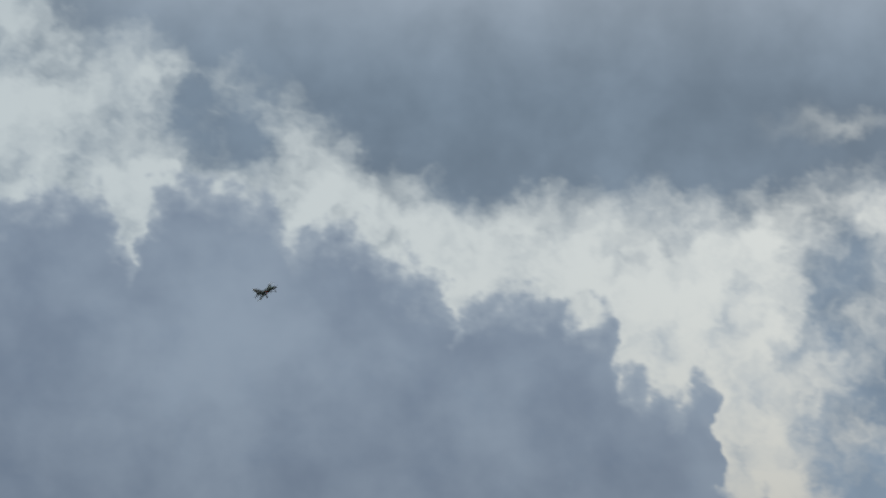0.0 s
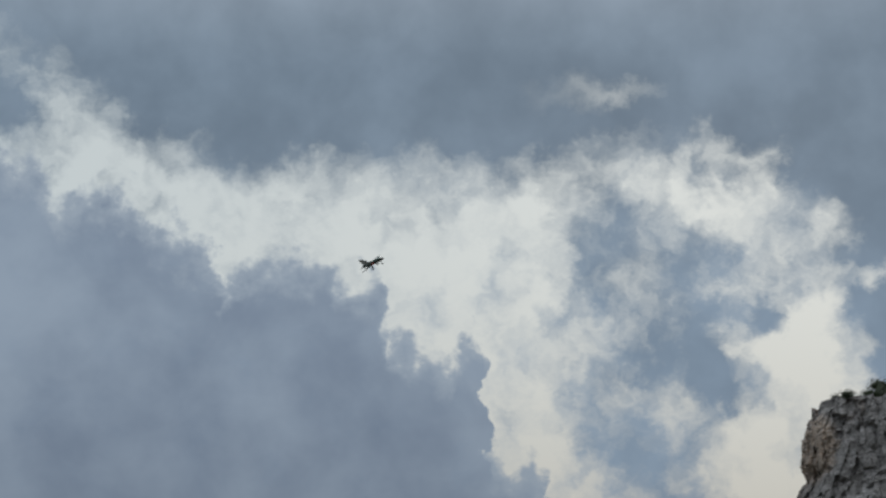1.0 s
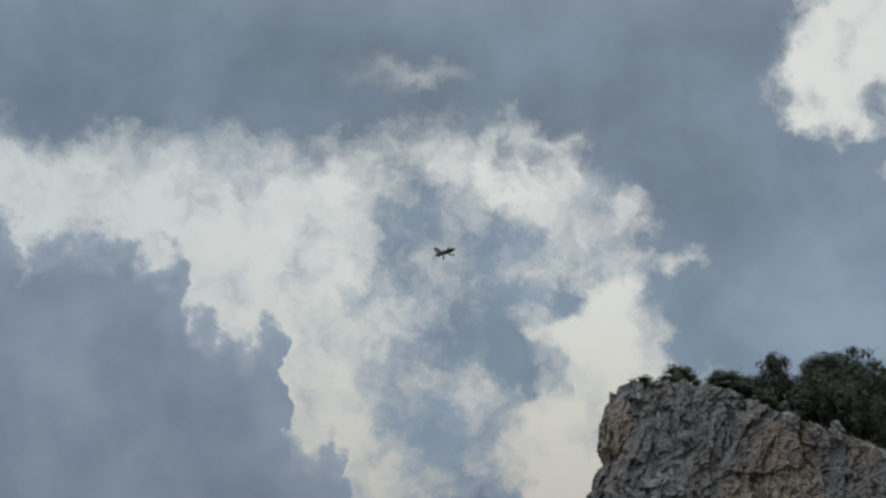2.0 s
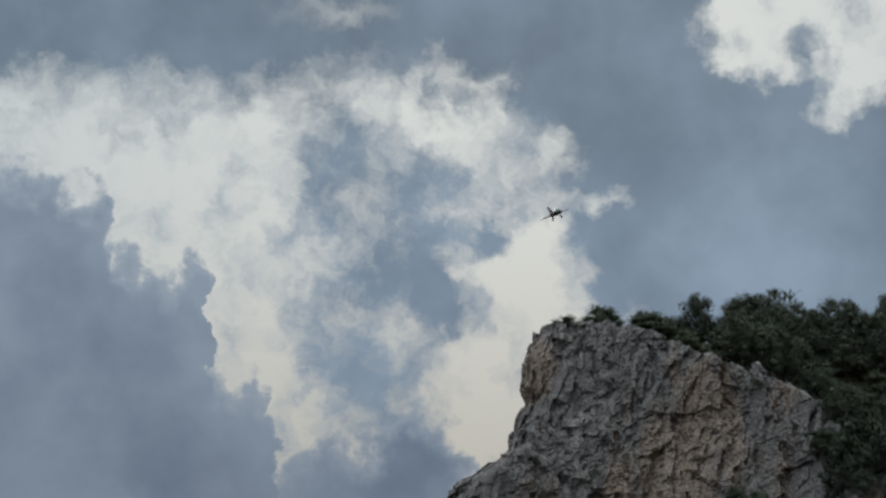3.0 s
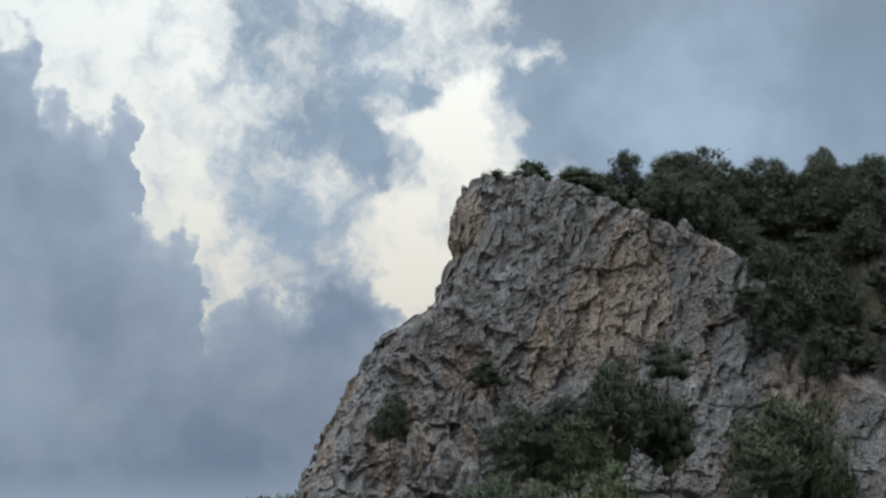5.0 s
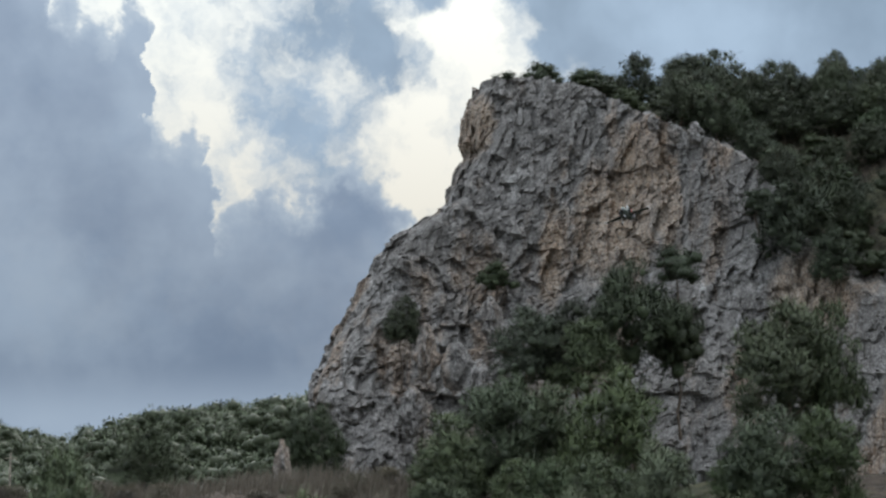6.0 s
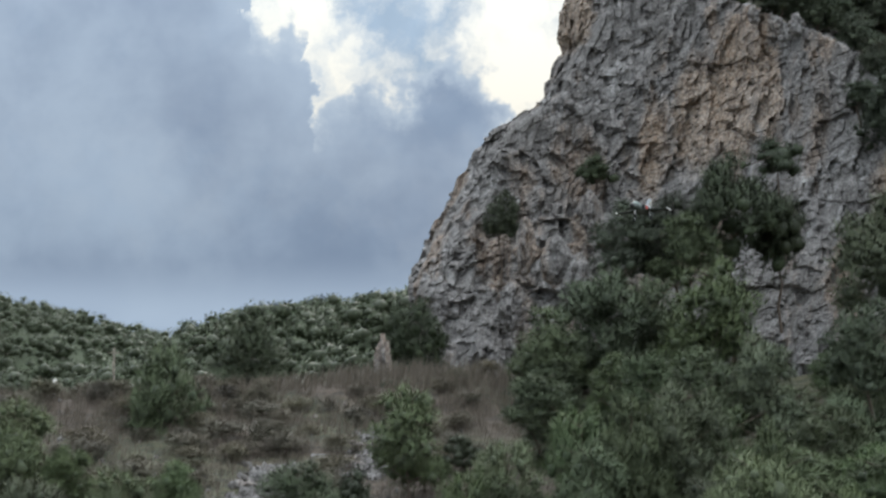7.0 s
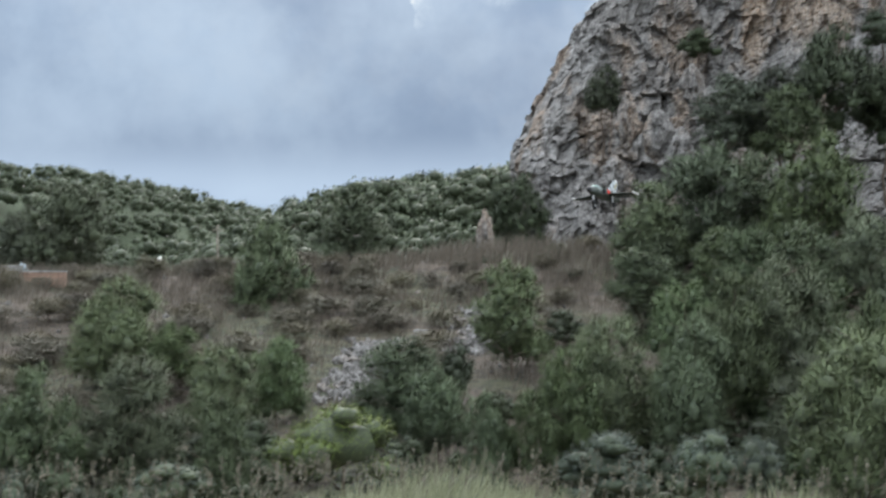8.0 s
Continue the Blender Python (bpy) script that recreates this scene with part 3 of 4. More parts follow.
def pine(x, y, low, top, wide):
    # pines from y 150 on get the needles coloured as if in shade
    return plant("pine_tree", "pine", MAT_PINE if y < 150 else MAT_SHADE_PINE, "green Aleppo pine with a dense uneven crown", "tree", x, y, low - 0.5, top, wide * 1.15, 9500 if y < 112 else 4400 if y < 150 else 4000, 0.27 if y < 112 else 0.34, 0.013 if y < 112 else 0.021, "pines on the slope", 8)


def round_pine(x, y, low, top, wide):
    return plant("round_tree", "round", MAT_BRIGHT, "small rounded tree with fresh bright green foliage", "tree", x, y, low - 0.3, top, wide, 5200, 0.16, 0.014, "", 1)


def shrub(x, y, low, top, wide):
    return plant("shrub", "round", MAT_SHRUB, "dark evergreen shrub growing among rocks", "shrub", x, y, low - 0.4, top, wide, 1100, 0.32, 0.035, "dark shrubs", 6)


def scrub(x, y, low, top, wide):
    return plant("scrub_bush", "low", MAT_SCRUB, "low dry brownish scrub bush on the bank", "shrub", x, y, low - 0.3, top, wide, 800, 0.7, 0.025, "dry scrub on the bank", 7)


def sage(x, y, low, top, wide):
    return plant("grey_shrub", "round", MAT_SAGE, "low shrub with dense grey-green leaves", "shrub", x, y, low - 0.4, top, wide, 4200, 0.17, 0.018, "grey-green shrubs", 4)


pine(-22.7, 88, -1.9, 2.6, 3.6)
pine(-19.4, 90, -1.5, 3.1, 4.1)
pine(-15.0, 84, -1.7, 1.8, 2.3)
pine(-23.9, 108, 2.5, 6.9, 4.9)
pine(-21.1, 106, 2.7, 4.8, 2.5)
pine(-17.7, 100, 0.1, 3.7, 3.3)
pine(-15.6, 102, 1.0, 4.1, 2.7)
pine(-20.3, 130, 4.6, 11.2, 4.6)
pine(-17.3, 145, 9.5, 13.8, 4.5)
pine(-36.7, 150, 9.4, 15.0, 6.1)
pine(-40.5, 152, 9.1, 13.4, 4.0)
pine(-8.0, 156, 10.8, 16.2, 4.5)
pine(-10.0, 98, 0.1, 3.9, 4.7)
pine(-8.0, 94, -0.3, 2.7, 2.7)
pine(-6.0, 112, 3.7, 7.9, 3.7)
pine(-5.8, 90, -1.4, 1.8, 1.9)
pine(-4.0, 90, -1.0, 1.8, 1.9)
pine(-2.6, 92, -0.6, 3.6, 2.6)
pine(-1.1, 96, -0.5, 4.8, 4.1)
pine(0.0, 122, 6.5, 9.1, 3.8)
pine(0.7, 137, 9.7, 13.8, 4.2)
pine(4.0, 140, 10.2, 16.5, 6.0)
pine(7.1, 142, 10.6, 16.1, 5.1)
pine(10.3, 136, 9.9, 16.6, 6.2)
pine(5.9, 102, 1.1, 7.6, 4.9)
pine(4.0, 100, 1.1, 6.8, 3.6)
pine(2.1, 104, 0.1, 6.7, 4.2)
pine(8.7, 106, 0.6, 6.6, 4.3)
pine(10.0, 104, -0.3, 6.0, 3.0)
pine(7.5, 80, -1.2, 4.0, 4.6)
pine(5.8, 122, 6.2, 10.2, 3.8)
pine(2.2, 94, -0.6, 4.7, 3.4)
pine(6.5, 92, -0.6, 3.3, 3.3)
pine(8.2, 120, 6.7, 10.4, 3.7)
pine(11.7, 124, 6.9, 11.3, 3.8)
pine(4.5, 126, 7.5, 10.5, 3.6)
pine(12.6, 152, 17.8, 25.2, 6.5)
pine(5.8, 152, 17.6, 22.2, 5.4)
pine(8.9, 153, 17.7, 22.8, 4.7)
pine(-2.5, 168, 21.8, 25.0, 3.0)
pine(19.2, 130, 13.4, 19.5, 5.9)
pine(21.9, 131, 13.8, 19.6, 3.7)
pine(16.5, 118, 8.3, 12.6, 4.2)
pine(19.4, 119, 8.1, 12.7, 4.0)
pine(24.6, 160, 26.9, 32.2, 5.7)
pine(27.6, 164, 29.1, 34.5, 5.1)
pine(26.5, 156, 24.7, 28.2, 3.3)
shrub(25.5, 168, 34.1, 36.2, 4.4)
shrub(22.8, 172, 36.3, 37.6, 3.7)
shrub(20.3, 176, 38.9, 40.6, 5.0)
shrub(22.2, 162, 30.3, 31.9, 3.9)
pine(15.9, 186, 43.5, 47.5, 3.1)
pine(19.5, 188, 43.7, 47.3, 4.0)
pine(22.7, 186, 42.2, 47.6, 4.9)
pine(28.0, 184, 41.0, 45.6, 5.3)
pine(31.4, 184, 41.5, 46.3, 3.9)
pine(25.7, 190, 43.3, 47.0, 3.2)
shrub(8.2, 183, 43.7, 45.9, 3.8)
shrub(5.6, 183, 43.7, 45.0, 3.8)
shrub(11.4, 183, 43.4, 44.5, 4.6)
shrub(13.2, 182, 43.0, 44.3, 4.0)
shrub(14.5, 178, 40.6, 42.8, 3.8)
round_pine(-9.1, 72, -1.2, 1.5, 4.3)
shrub(16.2, 158, 24.6, 27.3, 4.1)
shrub(15.7, 152, 18.4, 23.1, 4.3)
shrub(4.4, 172, 26.2, 28.3, 3.4)
pine(9.6, 149, 17.0, 21.0, 4.4)
sage(-0.8, 60, -0.8, 0.7, 3.0)
sage(1.7, 61, -0.8, 0.7, 2.3)
sage(3.1, 60, -0.8, 0.7, 1.6)
sage(-11.9, 60, -1.2, -0.1, 2.3)
sage(-16.0, 60, -1.2, -0.6, 0.9)
shrub(-7.6, 100, 1.8, 3.8, 2.0)
shrub(-8.7, 140, 8.0, 9.9, 2.0)
shrub(-3.6, 118, 4.4, 5.9, 2.5)



# ---- woods, grass and stones ----
def hill_top(x, y):
    """Height of the slope behind the rim of the cliff."""
    rim = rim_height(x)
    front = face_depth(x, rim) - 2.2
    return rim + climb(front, y) * (RIDGE + 0.04 * (x - 10) - rim)


def scatter_pines():
    """Pines and shrubs that fill the wooded slopes."""
    rng = np.random.RandomState(21)
    kept = []

    def free(x, y, gap):
        if any((x - a) ** 2 + (y - b) ** 2 < gap * gap for a, b in kept):
            return False
        kept.append((x, y))
        return True

    for k in range(500):
        y = rng.uniform(92, 128)
        x = y * math.tan(math.radians(rng.uniform(6.0, 11.5)))
        if free(x, y, 3.9):
            z, h = float(land(x, y)), rng.uniform(3.4, 5.4)
            pine(x, y, z + 0.5, z + h, h * rng.uniform(0.85, 1.1))
    for k in range(500):
        x, y = rng.uniform(-3, 27), rng.uniform(108, 148)
        if x > 0.28 * (y - 70) + 3 or x < 0.05 * (150 - y) - 1 or not free(x, y, 3.6) or (7 < x < 17 and y > 138):
            continue
        z, h = float(land(x, y)), rng.uniform(1.8, 3.4)
        pine(x, y, z + 0.4, z + h, h * rng.uniform(1.0, 1.4))
    for k in range(400):
        x, y = rng.uniform(-24, 14), rng.uniform(78, 108)
        if not free(x, y, 2.2) or (-15.5 < x < -7 and y > 100) or (x < -12 and y > 99):
            continue
        z, h = float(land(x, y)), rng.uniform(1.0, 2.2)
        shrub(x, y, z + 0.3, z + h, h * rng.uniform(1.1, 1.6))
    for k in range(900):
        x, y = rng.uniform(18, 44), rng.uniform(146, 192)
        rim = float(rim_height(x))
        if y < face_depth(x, rim) - 0.5 or not free(x, y, 2.7):
            continue
        z, h = float(hill_top(x, y)), rng.uniform(1.8, 4.4)
        if h > 2.8:
            pine(x, y, z + 0.5, z + h, h * rng.uniform(0.85, 1.15))
        else:
            shrub(x, y, z + 0.4, z + h * 0.8, h * 1.3)
    for k in range(160):
        x = rng.uniform(17.5, 28)
        y = face_depth(x, float(rim_height(x))) + rng.uniform(0.5, 16)
        if free(x, y, 1.9):
            z, h = float(hill_top(x, y)), rng.uniform(0.9, 2.0)
            shrub(x, y, z + 0.3, z + h, h * 1.6)
    for k in range(60):
        x, y = rng.uniform(12, 40), rng.uniform(182, 192)
        if free(x, y, 2.2):
            z, h = float(hill_top(x, y)), rng.uniform(1.3, 3.0)
            shrub(x, y, z + 0.4, z + h, h * 1.4)
    for k in range(330):
        x, y = rng.uniform(-40, -3), rng.uniform(100, 146)
        if not (-15 < x < -10.5 and y < 122) and not (-10 < x < -6.5 and y < 130) and free(x, y, 1.7):
            z, h = float(land(x, y)), rng.uniform(0.5, 1.4)
            scrub(x, y, z + 0.25, z + h, h * rng.uniform(1.6, 3.2))


scatter_pines()


def build_woods():
    """The far wooded hills: crowns too many to count."""
    rng = np.random.RandomState(5)
    n = 3000
    y = rng.uniform(182, 700, n)
    x = y * np.tan(np.radians(rng.uniform(-21, 4, n)))
    z = land(x, y)
    wide, high = rng.uniform(4.5, 8.5, n), rng.uniform(2.6, 5.0, n)
    each = 4
    a = rng.uniform(0, 6.28, (n, each))
    r = rng.uniform(0.1, 0.36, (n, each)) * wide[:, None]
    c = np.stack([x[:, None] + r * np.cos(a), y[:, None] + r * np.sin(a), z[:, None] + high[:, None] * rng.uniform(0.35, 0.85, (n, each))], -1).reshape(-1, 3)
    size = np.repeat(wide, each) * rng.uniform(0.16, 0.30, n * each)
    v1, f1 = clumps(rng, c, np.stack([size, size, size * 0.75], 1) * 0.7, 0.14, SMALL_BALL)
    leaves = 70
    d = rng.normal(0, 1, (n * each, leaves, 3))
    d /= np.linalg.norm(d, axis=2)[..., None]
    at = c[:, None] + d * rng.uniform(0.7, 1.05, (n * each, leaves, 1)) * np.stack([size, size, size * 0.75], 1)[:, None]
    verts, faces = tufts(rng, at.reshape(-1, 3), d.reshape(-1, 3) + (0, 0, 0.3), 0.42, 0.13, 1)
    verts, faces = np.concatenate([v1, verts]), np.concatenate([f1, faces + len(v1)])
    up = d * 0.8 + (c - np.repeat(np.stack([x, y, z + high * 0.2], 1), each, 0))[:, None] / np.repeat(wide, each)[:, None, None] * 1.6
    normals = np.concatenate([np.tile(SMALL_BALL[0], (n * each, 1)), np.repeat(up.reshape(-1, 3), 3, 0)])
    # clumps darker than the leaves: shade inside the crowns, set by colour
    tagged(soften(inside_material(mesh_part("distant_woods", verts, faces, MAT_WOODS), len(f1), MAT_LEAF_SHADE), normals), "dense green pine woods on distant hills", "woods", kind="stuff")


build_woods()


def blades(rng, x, y, z, tall, width, lean):
    """Bent grass blades: two quads and a tip each."""
    n = len(x)
    a = rng.uniform(0, 6.28, n)
    side = np.stack([np.cos(a), np.sin(a), np.zeros(n)], 1) * width[:, None]
    bend = np.stack([rng.normal(0.35, 0.5, n), rng.normal(0, 0.5, n), np.zeros(n)], 1) * (tall * lean)[:, None]
    foot = np.stack([x, y, z], 1)
    up = np.stack([np.zeros(n), np.zeros(n), tall], 1)
    mid, tip = foot + up * 0.6 + bend * 0.3, foot + up + bend
    verts = np.stack([foot - side, foot + side, mid - side * 0.8, mid + side * 0.8, tip], 1).reshape(-1, 3)
    i = np.arange(n)[:, None] * 5
    faces = np.concatenate([i + (0, 1, 3), i + (0, 3, 2), i + (2, 3, 4)])
    return verts, faces


def build_grass():
    rng = np.random.RandomState(8)
    n = 15000
    y = rng.uniform(20, 27, n)
    x = y * np.tan(np.radians(rng.uniform(-17, 8, n)))
    clump = 0.5 + 0.5 * np.sin(x * 2.1 + 1.0) * np.sin(x * 0.9 + y * 0.8) + 0.25 * np.sin(x * 5.3)
    thick = np.exp(-((x + 2.0) / 1.2) ** 2) + 0.6 * np.exp(-((x - 1.6) / 0.6) ** 2)
    tall = rng.uniform(0.2, 0.42, n) + 0.5 * thick * rng.uniform(0.4, 1.2, n) + 0.10 * np.clip(clump, 0, 1)
    verts, faces = blades(rng, x, y, np.zeros(n), tall, rng.uniform(0.003, 0.008, n), 0.3)
    tagged(mesh_part("tall_grass", verts, faces, MAT_GRASS), "tall pale green and straw-coloured grass in the foreground", "grass", kind="stuff")
    m = 420
    y = rng.uniform(20, 27, m)
    x = y * np.tan(np.radians(rng.uniform(-17, 8, m)))
    tall = rng.uniform(0.7, 0.95, m) + 0.25 * np.exp(-((x + 2.0) / 1.4) ** 2) * rng.uniform(0.2, 1, m)
    verts, faces = blades(rng, x, y, np.zeros(m), tall, np.full(m, 0.003), 0.3)
    tips = verts.reshape(-1, 5, 3)[:, 4]
    grain = np.repeat(tips, 10, 0) - np.stack([rng.uniform(-0.01, 0.02, m * 10), rng.uniform(-0.01, 0.01, m * 10), rng.uniform(0, 0.14, m * 10)], 1)
    v2, f2 = tufts(rng, grain, np.tile((0.2, 0, 1.0), (m * 10, 1)), 0.035, 0.006, 2)
    tagged(mesh_part("seed_heads", np.concatenate([verts, v2]), np.concatenate([faces, f2 + len(verts)]), MAT_STRAW), "dry grass stalks with seed heads", "grass", kind="stuff")
    n = 52000
    y = rng.uniform(100, 152, n)
    x = y * np.tan(np.radians(rng.uniform(-16.5, 0.5, n)))
    keep = (waves(x, y, 9, 12) + waves(x, y, 3, 13) > -0.28) & ((y > 128) | (rng.uniform(0, 1, n) < 0.35))
    keep &= ~((x > -14.4) & (x < -10.8) & (y > 106) & (y < 121)) & ~((x > -9.4) & (x < -7.0) & (y > 119) & (y < 129))
    x, y = x[keep], y[keep]
    n = len(x)
    crest = ease(128, 142, y)
    verts, faces = blades(rng, x, y, land(x, y) - 0.05, rng.uniform(0.25, 0.7, n) + 0.95 * crest * rng.uniform(0.1, 1, n), rng.uniform(0.012, 0.03, n), 0.35)
    tagged(mesh_part("dry_grass", verts, faces, MAT_STRAW), "dry straw-coloured grass on the stony bank", "grass", kind="stuff")


build_grass()


def scree(name, label, x0, x1, y0, y1, count, low, high, seed):
    rng = random.Random(seed)
    verts, faces = [], []
    shape, tris = SMALL_BALL
    nr = np.random.RandomState(seed)
    for k in range(count):
        x = (x0 + x1) / 2 + (x1 - x0) / 2 * max(-1, min(1, rng.gauss(0, 0.5)))
        y = rng.uniform(y0, y1)
        s = low + (high - low) * rng.random() ** 3
        turn = np.array(Euler((rng.uniform(0, 6), rng.uniform(0, 6), rng.uniform(0, 6))).to_matrix())
        v = (shape * nr.uniform(0.6, 1.2, (len(shape), 1))) * (s, s * rng.uniform(0.6, 1), s * rng.uniform(0.4, 0.8))
        faces.append(tris + len(verts) * len(shape))
        verts.append(v @ turn.T + (x, y, float(land(x, y)) + s * 0.2))
    ob = mesh_part(name, np.concatenate(verts), np.concatenate(faces), MAT_SCREE)
    return tagged(ob, label, "stones", kind="stuff")


scree("scree", "grey broken stones lying on the bank", -14.6, -10.6, 106, 121, 1000, 0.10, 0.45, 31)
scree("scree", "pale reddish rubble below the terrace", -9.8, -6.6, 118, 129, 700, 0.08, 0.42, 32)
scree("scree", "loose stones on the dry bank", -40, -4, 100, 140, 500, 0.06, 0.25, 33)
scree("scree", "fallen rocks at the foot of the cliff", -9, 1, 150, 163, 400, 0.1, 0.6, 34)


def boulder(name, label, x, y, z, wide, high, seed):
    """A weathered standing rock, narrower at the top."""
    bm = bmesh.new()
    bmesh.ops.create_icosphere(bm, subdivisions=4, radius=1.0)
    for v in bm.verts:
        p = v.co.copy()
        k = 1 + 0.5 * noise.fractal(p * 2.0 + Vector((seed, 0, 0)), 0.9, 2, 4) + 0.25 * (noise.cell(p * 2.4 + Vector((seed, 1, 2))) - 0.5)
        taper = 1 - 0.35 * max(0, p.z)
        v.co = Vector((p.x * k * wide / 2 * taper, p.y * k * wide / 2 * taper, p.z * (0.9 + 0.1 * k) * high / 2))
    ob = part(name, bm, MAT_ROCK)
    ob.location = (x, y, z + high / 2)
    return tagged(ob, label, "rock")


boulder("rock_pinnacle", "pale weathered rock pinnacle standing in dry grass", -9.5, 147, 9.5, 1.05, 3.6, 4)
boulder("rock_pillar", "grey rounded rock standing on the ribs of the cliff", -0.7, 165.5, 18.6, 1.5, 4.2, 5)
boulder("rock_pillar", "grey rounded rock standing on the ribs of the cliff", 1.4, 165.0, 17.6, 1.9, 4.0, 7)
boulder("rock_pillar", "pale split rock at the foot of the cliff", 2.9, 164.0, 15.5, 2.2, 4.6, 11)
boulder("rock_pillar", "pale split rock at the foot of the cliff", -1.6, 163.5, 14.5, 2.2, 3.6, 13)
boulder("rock_pillar", "grey rounded rock standing on the ribs of the cliff", 3.8, 167.5, 21.4, 1.8, 3.6, 17)
boulder("rim_rock", "small pale rock on the rim of the cliff", 17.2, 168.0, 36.2, 1.0, 1.5, 19)
boulder("rim_rock", "small pale rock on the rim of the cliff", 18.6, 168.0, 36.2, 1.3, 1.7, 23)
boulder("rim_rock", "small pale rock on the rim of the cliff", 15.6, 168.6, 37.2, 0.9, 1.4, 29)

# ---- things on the terrace ----
MAT_POLE = plain("galvanised_steel", (0.42, 0.44, 0.45), 0.45, 0.7)
MAT_GLOBE = plain("opal_glass", (0.85, 0.83, 0.76), 0.25, wear=0.04)
MAT_CONCRETE = plain("concrete", (0.36, 0.35, 0.33), 0.9, grain=3.0, wear=0.3)
MAT_BRICK = plain("clay_block", (0.34, 0.22, 0.16), 0.9, grain=3.0, wear=0.3)
MAT_WHITE = plain("white_paint", (0.78, 0.78, 0.76), 0.5, grain=3.0, wear=0.12)
MAT_SHEET = plain("pale_sheet", (0.30, 0.35, 0.38), 0.6, grain=5.0, wear=0.25)
MAT_WOOD = plain("grey_wood", (0.30, 0.26, 0.21), 0.85, grain=4.0, wear=0.35)


def tube(bm, x, y, z0, z1, r0, r1, sides=12):
    bmesh.ops.create_cone(bm, cap_ends=True, segments=sides, radius1=r0, radius2=r1, depth=z1 - z0, matrix=pose(x, y, (z0 + z1) / 2))


def box(bm, x, y, z, a, b, c, bevel=0.0):
    made = bmesh.ops.create_cube(bm, matrix=Matrix.Translation((x, y, z)) @ Matrix.Diagonal((a, b, c, 1)))["verts"]
    if bevel:
        bmesh.ops.bevel(bm, geom=list({e for v in made for e in v.link_edges}), offset=bevel, segments=1, affect="EDGES")


def globe_lamp(x, y, top, label):
    soil = float(land(x, y))
    lamp = tagged(new("globe_lamp"), label, "street lamp", "globe lamps on the terrace")
    lamp.location = (x, y, soil)
    h = top - soil
    bm = bmesh.new()
    tube(bm, 0, 0, -0.2, h - 0.3, 0.06, 0.045)
    part("pole", bm, MAT_POLE, lamp)
    bm = bmesh.new()
    tube(bm, 0, 0, h - 0.36, h - 0.24, 0.10, 0.12)
    part("collar", bm, MAT_POLE, lamp)
    bm = bmesh.new()
    bmesh.ops.create_uvsphere(bm, u_segments=18, v_segments=10, radius=0.19, matrix=pose(0, 0, h - 0.14))
    part("globe", bm, MAT_GLOBE, lamp, "white opal glass globe", True)


def low_wall(name, label, material, x, y, wide, high, thick, blocks):
    """A low wall with coping over courses of blocks."""
    soil = float(land(x, y)) - 0.2
    wall = tagged(new(name), label, "wall")
    wall.location = (x, y, soil)
    bm = bmesh.new()
    box(bm, 0, 0, high / 2, wide, thick, high)
    part("core", bm, material, wall)
    bm = bmesh.new()
    box(bm, 0, 0, high + 0.04, wide + 0.1, thick + 0.12, 0.08, 0.015)
    part("coping", bm, MAT_CONCRETE, wall)
    bm = bmesh.new()
    box(bm, 0, 0, 0, wide / blocks - 0.02, 0.03, 0.19, 0.006)
    first = part("block", bm, material, wall)
    rows = int(high / 0.2)
    for r in range(rows):
        for c in range(blocks):
            ob = first if r == c == 0 else new("block", first.data)
            ob.parent = wall
            ob.location = (-wide / 2 + wide / blocks * (c + 0.5), -thick / 2 - 0.012, 0.1 + 0.2 * r)


globe_lamp(-30.2, 148, 10.15, "globe lamp on a pale steel pole above dry grass")
globe_lamp(-27.0, 148, 9.45, "short globe lamp half hidden in dry grass")
low_wall("concrete_wall", "low grey concrete block wall beside the terrace", MAT_CONCRETE, -38.4, 139, 3.4, 1.0, 0.25, 8)
low_wall("clay_wall", "low reddish clay block wall on the terrace edge", MAT_BRICK, -34.9, 137, 2.8, 0.9, 0.25, 7)


def notice_stand():
    x, y = -25.4, 148
    stand = tagged(new("notice_stand"), "white post with a flat top above the grass", "post")
    stand.matrix_basis = pose(x, y, float(land(x, y))) @ Matrix.Diagonal((0.58, 0.58, 0.68, 1))
    bm = bmesh.new()
    box(bm, 0, 0, 1.0, 0.22, 0.22, 2.4, 0.02)
    part("post", bm, MAT_WHITE, stand)
    bm = bmesh.new()
    box(bm, 0, 0, 2.27, 0.75, 0.4, 0.12, 0.02)
    part("top_plate", bm, MAT_WHITE, stand)
    bm = bmesh.new()
    box(bm, 0, 0, 1.15, 0.5, 0.35, 0.45, 0.05)
    part("box", bm, MAT_WHITE, stand)


notice_stand()


def covered_bundle():
    """A small heap under a pale sheet, beside the low wall."""
    x, y = -36.8, 139.5
    bm = bmesh.new()
    bmesh.ops.create_icosphere(bm, subdivisions=3, radius=1.0)
    for v in bm.verts:
        k = 1 + 0.25 * noise.fractal(v.co * 2.0, 0.9, 2, 3)
        v.co = Vector((v.co.x * 0.36 * k, v.co.y * 0.3 * k, max(-0.5, v.co.z) * 0.55 * k))
    ob = part("covered_bundle", bm, MAT_SHEET, smooth=True)
    ob.location = (x, y, float(land(x, y)) + 0.45)
    tagged(ob, "small bundle under a pale blue-grey sheet beside the wall", "bundle")


covered_bundle()


def concrete_block():
    x, y = -11.0, 121
    bm = bmesh.new()
    box(bm, 0, 0, 0, 0.85, 0.6, 0.8, 0.04)
    ob = part("concrete_block", bm, MAT_CONCRETE)
    ob.location = (x, y, float(land(x, y)) + 0.3)
    tagged(ob, "weathered grey concrete block on the bank", "block")


concrete_block()


